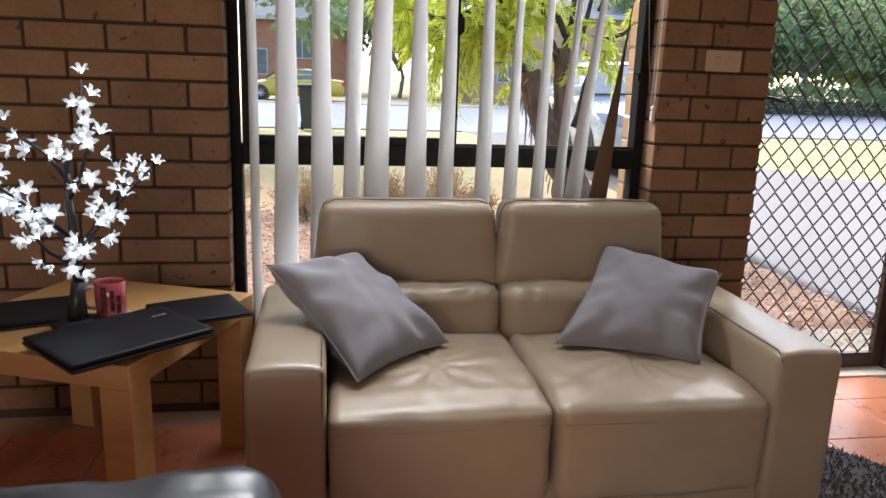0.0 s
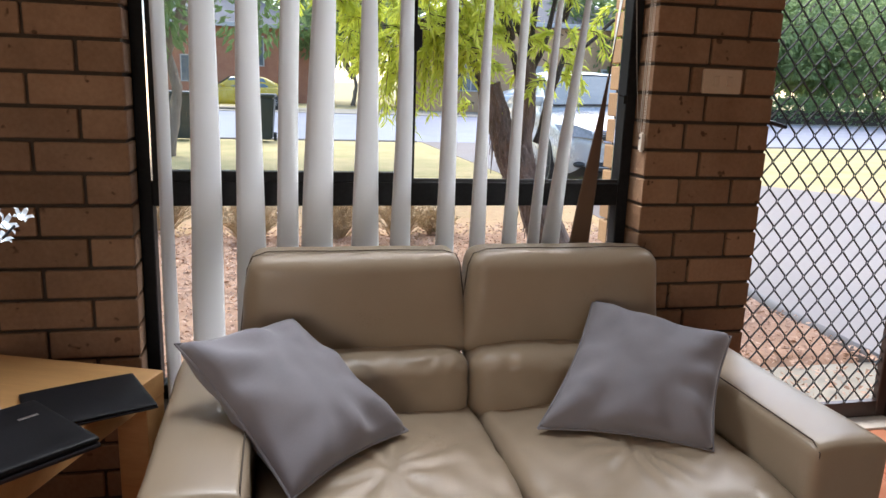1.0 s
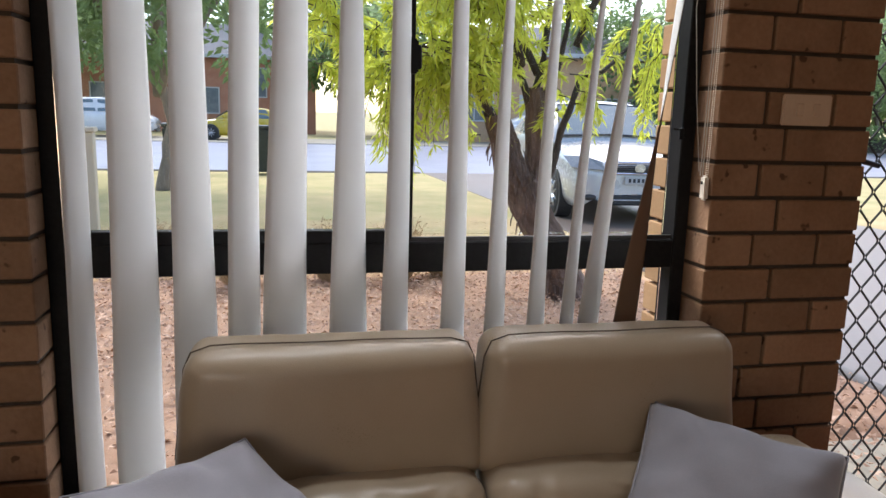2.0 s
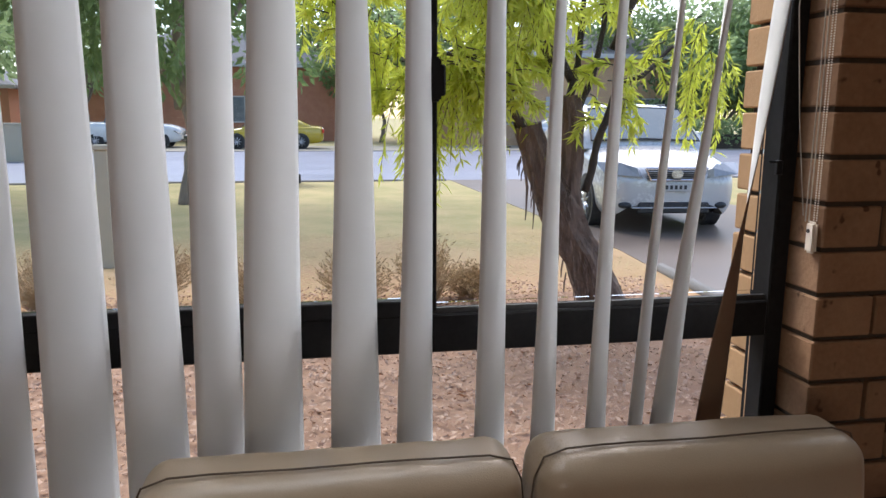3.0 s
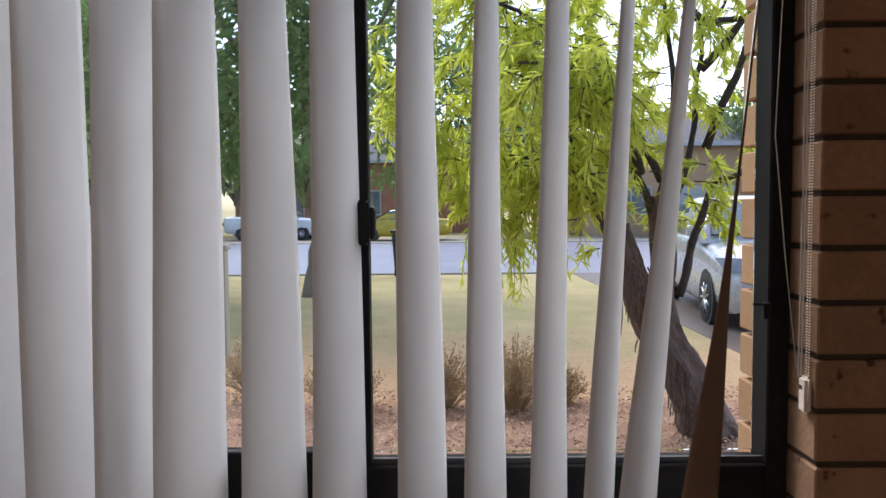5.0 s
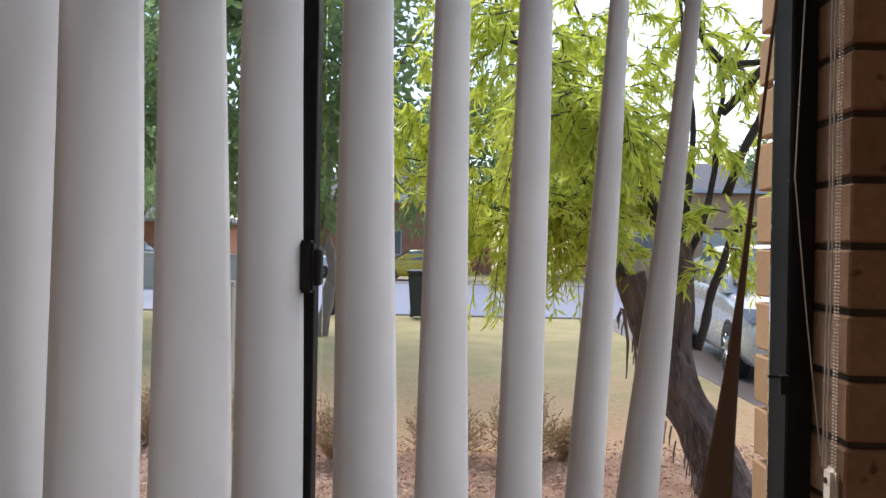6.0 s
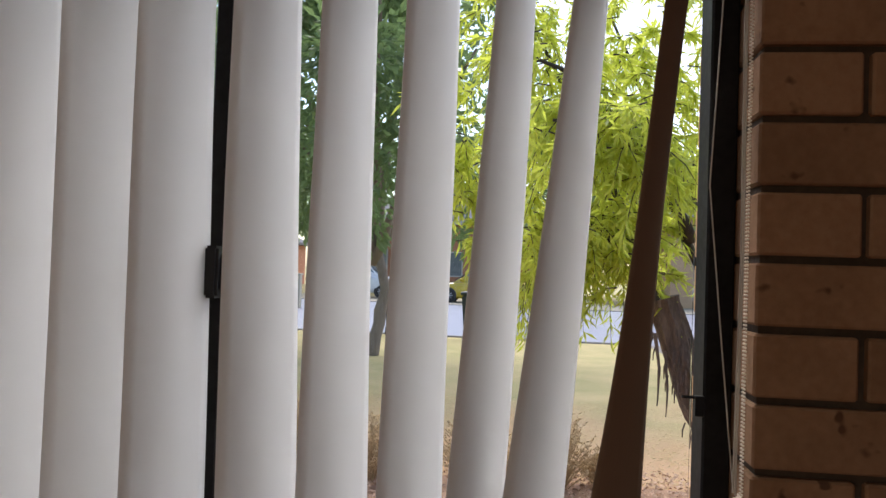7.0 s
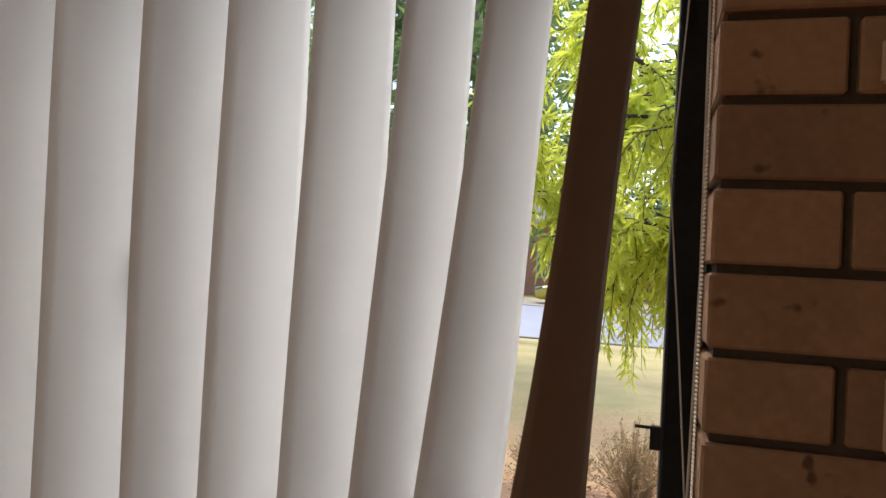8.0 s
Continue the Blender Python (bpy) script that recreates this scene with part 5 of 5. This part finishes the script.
wheelie_bin(-3.2, 15.2, 6, True)
wheelie_bin(-1.45, 15.1, -4, False)

letterbox = thing("letterbox_post", "cream painted timber post on the lawn", "post")
boxed("post", (-2.92, -2.80, 6.2, 6.32, G - 0.05, 0.98), CREAM, letterbox, 0.008)
boxed("cap", (-2.94, -2.78, 6.18, 6.34, 0.98, 1.03), CREAM, letterbox, 0.008)
low_wall = thing("low_wall", "low cream rendered wall across the lawn", "wall")
boxed("wall", (-16, -8.3, 23.9, 24.15, G, 1.0), CREAM, low_wall, 0.01)
boxed("coping", (-16.03, -8.27, 23.86, 24.19, 1.0, 1.06), CREAM, low_wall, 0.01)


# ---- houses ----
def house(x0, x1, y0, y1, wall_h, roof_h, wall_mat, lab, openings):
    ob = thing("house", lab, "house")
    boxed("wall", (x0, x1, y0, y1, G, wall_h), wall_mat, ob)
    e = 0.6
    bm = bmesh.new()
    ins = min(x1 - x0, y1 - y0) / 2
    base = [(x0 - e, y0 - e, wall_h), (x1 + e, y0 - e, wall_h), (x1 + e, y1 + e, wall_h), (x0 - e, y1 + e, wall_h)]
    vb = [bm.verts.new(p) for p in base]
    vl = [bm.verts.new((p[0], p[1], p[2] - 0.18)) for p in base]
    my = (y0 + y1) / 2
    r0, r1 = bm.verts.new((x0 + ins, my, wall_h + roof_h)), bm.verts.new((x1 - ins, my, wall_h + roof_h))
    for f in ((vb[0], vb[1], r1, r0), (vb[1], vb[2], r1), (vb[2], vb[3], r0, r1), (vb[3], vb[0], r0)):
        bm.faces.new(f)
    for i in range(4):
        bm.faces.new((vl[i], vl[(i + 1) % 4], vb[(i + 1) % 4], vb[i]))
    bm.faces.new(vl[::-1])
    part("roof", bm, ROOF, ob)
    boxed("fascia", (x0 - e - 0.03, x1 + e + 0.03, y0 - e - 0.08, y0 - e - 0.01, wall_h - 0.2, wall_h + 0.02), PAINT_WHITE, ob, 0.01)
    for kind, a, b, z0, z1 in openings:
        if kind == "window":
            w = boxed("window", (a, b, y0 - 0.06, y0 + 0.02, z0, z1), BLUE_GREY, ob)
            for d in ((a - 0.07, a, z0 - 0.07, z1 + 0.07), (b, b + 0.07, z0 - 0.07, z1 + 0.07), (a, b, z1, z1 + 0.07), (a, b, z0 - 0.07, z0), ((a + b) / 2 - 0.03, (a + b) / 2 + 0.03, z0, z1)):
                boxed("window_frame", (d[0], d[1], y0 - 0.10, y0 + 0.02, d[2], d[3]), PAINT_WHITE, w)
        else:
            g = boxed("garage_door", (a, b, y0 - 0.06, y0 + 0.02, z0, z1), PAINT_WHITE, ob)
            for k in range(1, 5):
                z = z0 + (z1 - z0) * k / 5
                boxed("panel_line", (a + 0.05, b - 0.05, y0 - 0.064, y0 - 0.055, z - 0.015, z + 0.015), CREAM, g)


house(-13.5, 1.0, 44, 53, 4.3, 2.2, RED_BRICK, "red brick house with a grey roof across the street", [("window", -11.5, -9.3, 1.0, 2.5), ("window", -3.1, -1.9, 2.0, 3.6), ("window", -6.5, -4.6, 1.0, 2.4)])
house(6.6, 20.5, 37, 46, 4.6, 1.9, TAN_BRICK, "tan brick house with a grey tiled roof", [("garage", 11.5, 14.4, 0.0, 2.4), ("window", 8.0, 10.0, 1.0, 2.3), ("window", 16.5, 18.8, 1.0, 2.3)])
house(-40, -18, 46, 55, 3.0, 2.0, RED_BRICK, "low red brick house", [("window", -36, -33, 1.0, 2.2), ("window", -26, -23, 1.0, 2.2)])


# ---- bricks and tiles, piece by piece ----
brick_meshes = {}


def brick(parent, x0, x1, z0, y0=0.0, depth=0.11, mat=BRICK):
    key = (round(x1 - x0, 3), depth, mat.name)
    if key not in brick_meshes:
        bm = bmesh.new()
        w = x1 - x0
        box(bm, -w / 2, w / 2, 0, depth, 0, COURSE - 0.010, 0.003)
        me = bpy.data.meshes.new("brick")
        bm.to_mesh(me)
        bm.free()
        me.materials.append(mat)
        brick_meshes[key] = me
    b = new("brick", brick_meshes[key])
    b.parent = parent
    b.location = ((x0 + x1) / 2 + rb2.uniform(-0.001, 0.001), y0 + rb2.uniform(-0.0015, 0.0015), z0 + 0.005)
    b.rotation_euler = (0, 0, rb2.uniform(-0.004, 0.004))
    return b


rb2 = random.Random(91)
COURSES = int(CEIL / COURSE)
for c in range(COURSES):
    z = JOINT0 + c * COURSE
    odd = c % 2 == 0
    # wall left of the window, from its corner outwards
    x = WIN0 - (0.110 if odd else 0.230)
    brick(wall_left, x, WIN0, z)
    x -= 0.010
    while x > -2.75:
        brick(wall_left, x - 0.230, x, z)
        x -= 0.240
    # pier
    cuts = (0.0, 0.125, 0.310, DOOR0) if odd else (0.0, 0.185, DOOR0)
    for a, b in zip(cuts, cuts[1:]):
        brick(wall_pillar, a + (0 if a == 0 else 0.005), b - (0 if b == DOOR0 else 0.005), z)
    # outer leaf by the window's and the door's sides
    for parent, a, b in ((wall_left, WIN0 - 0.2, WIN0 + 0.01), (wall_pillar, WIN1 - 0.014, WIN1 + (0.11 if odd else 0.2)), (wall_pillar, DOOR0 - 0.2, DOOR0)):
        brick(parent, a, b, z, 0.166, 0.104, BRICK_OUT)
    # right of the door
    for a, b in (((DOOR1, DOOR1 + 0.11), (DOOR1 + 0.12, DOOR1 + 0.35)) if odd else ((DOOR1, DOOR1 + 0.23), (DOOR1 + 0.24, DOOR1 + 0.47))):
        brick(wall_right, a, b, z)

TP = 0.3033
bm = bmesh.new()
box(bm, 0.002, TP - 0.002, 0.002, TP - 0.002, -0.006, 0.0, 0.0012)
tile_me = bpy.data.meshes.new("tile")
bm.to_mesh(tile_me)
bm.free()
tile_me.materials.append(TILE)
for i in range(-2, 16):
    for j in range(-10, 1):
        x, y = -1.575 + (i - 3) * TP, -0.414 + (j + 1) * TP
        if y + TP > 0.16 or (y + TP > 0.008 and not (DOOR0 < x + 0.02 and x + TP < DOOR1 + 0.1)):
            if y > 0.0 or not (DOOR0 < x + 0.02 and x + TP < DOOR1 + 0.1):
                continue
        if x < XL or x + TP > XR:
            continue
        t = new("tile", tile_me)
        t.parent = floor
        t.location = (x, y, rb2.uniform(-0.0006, 0.0006))
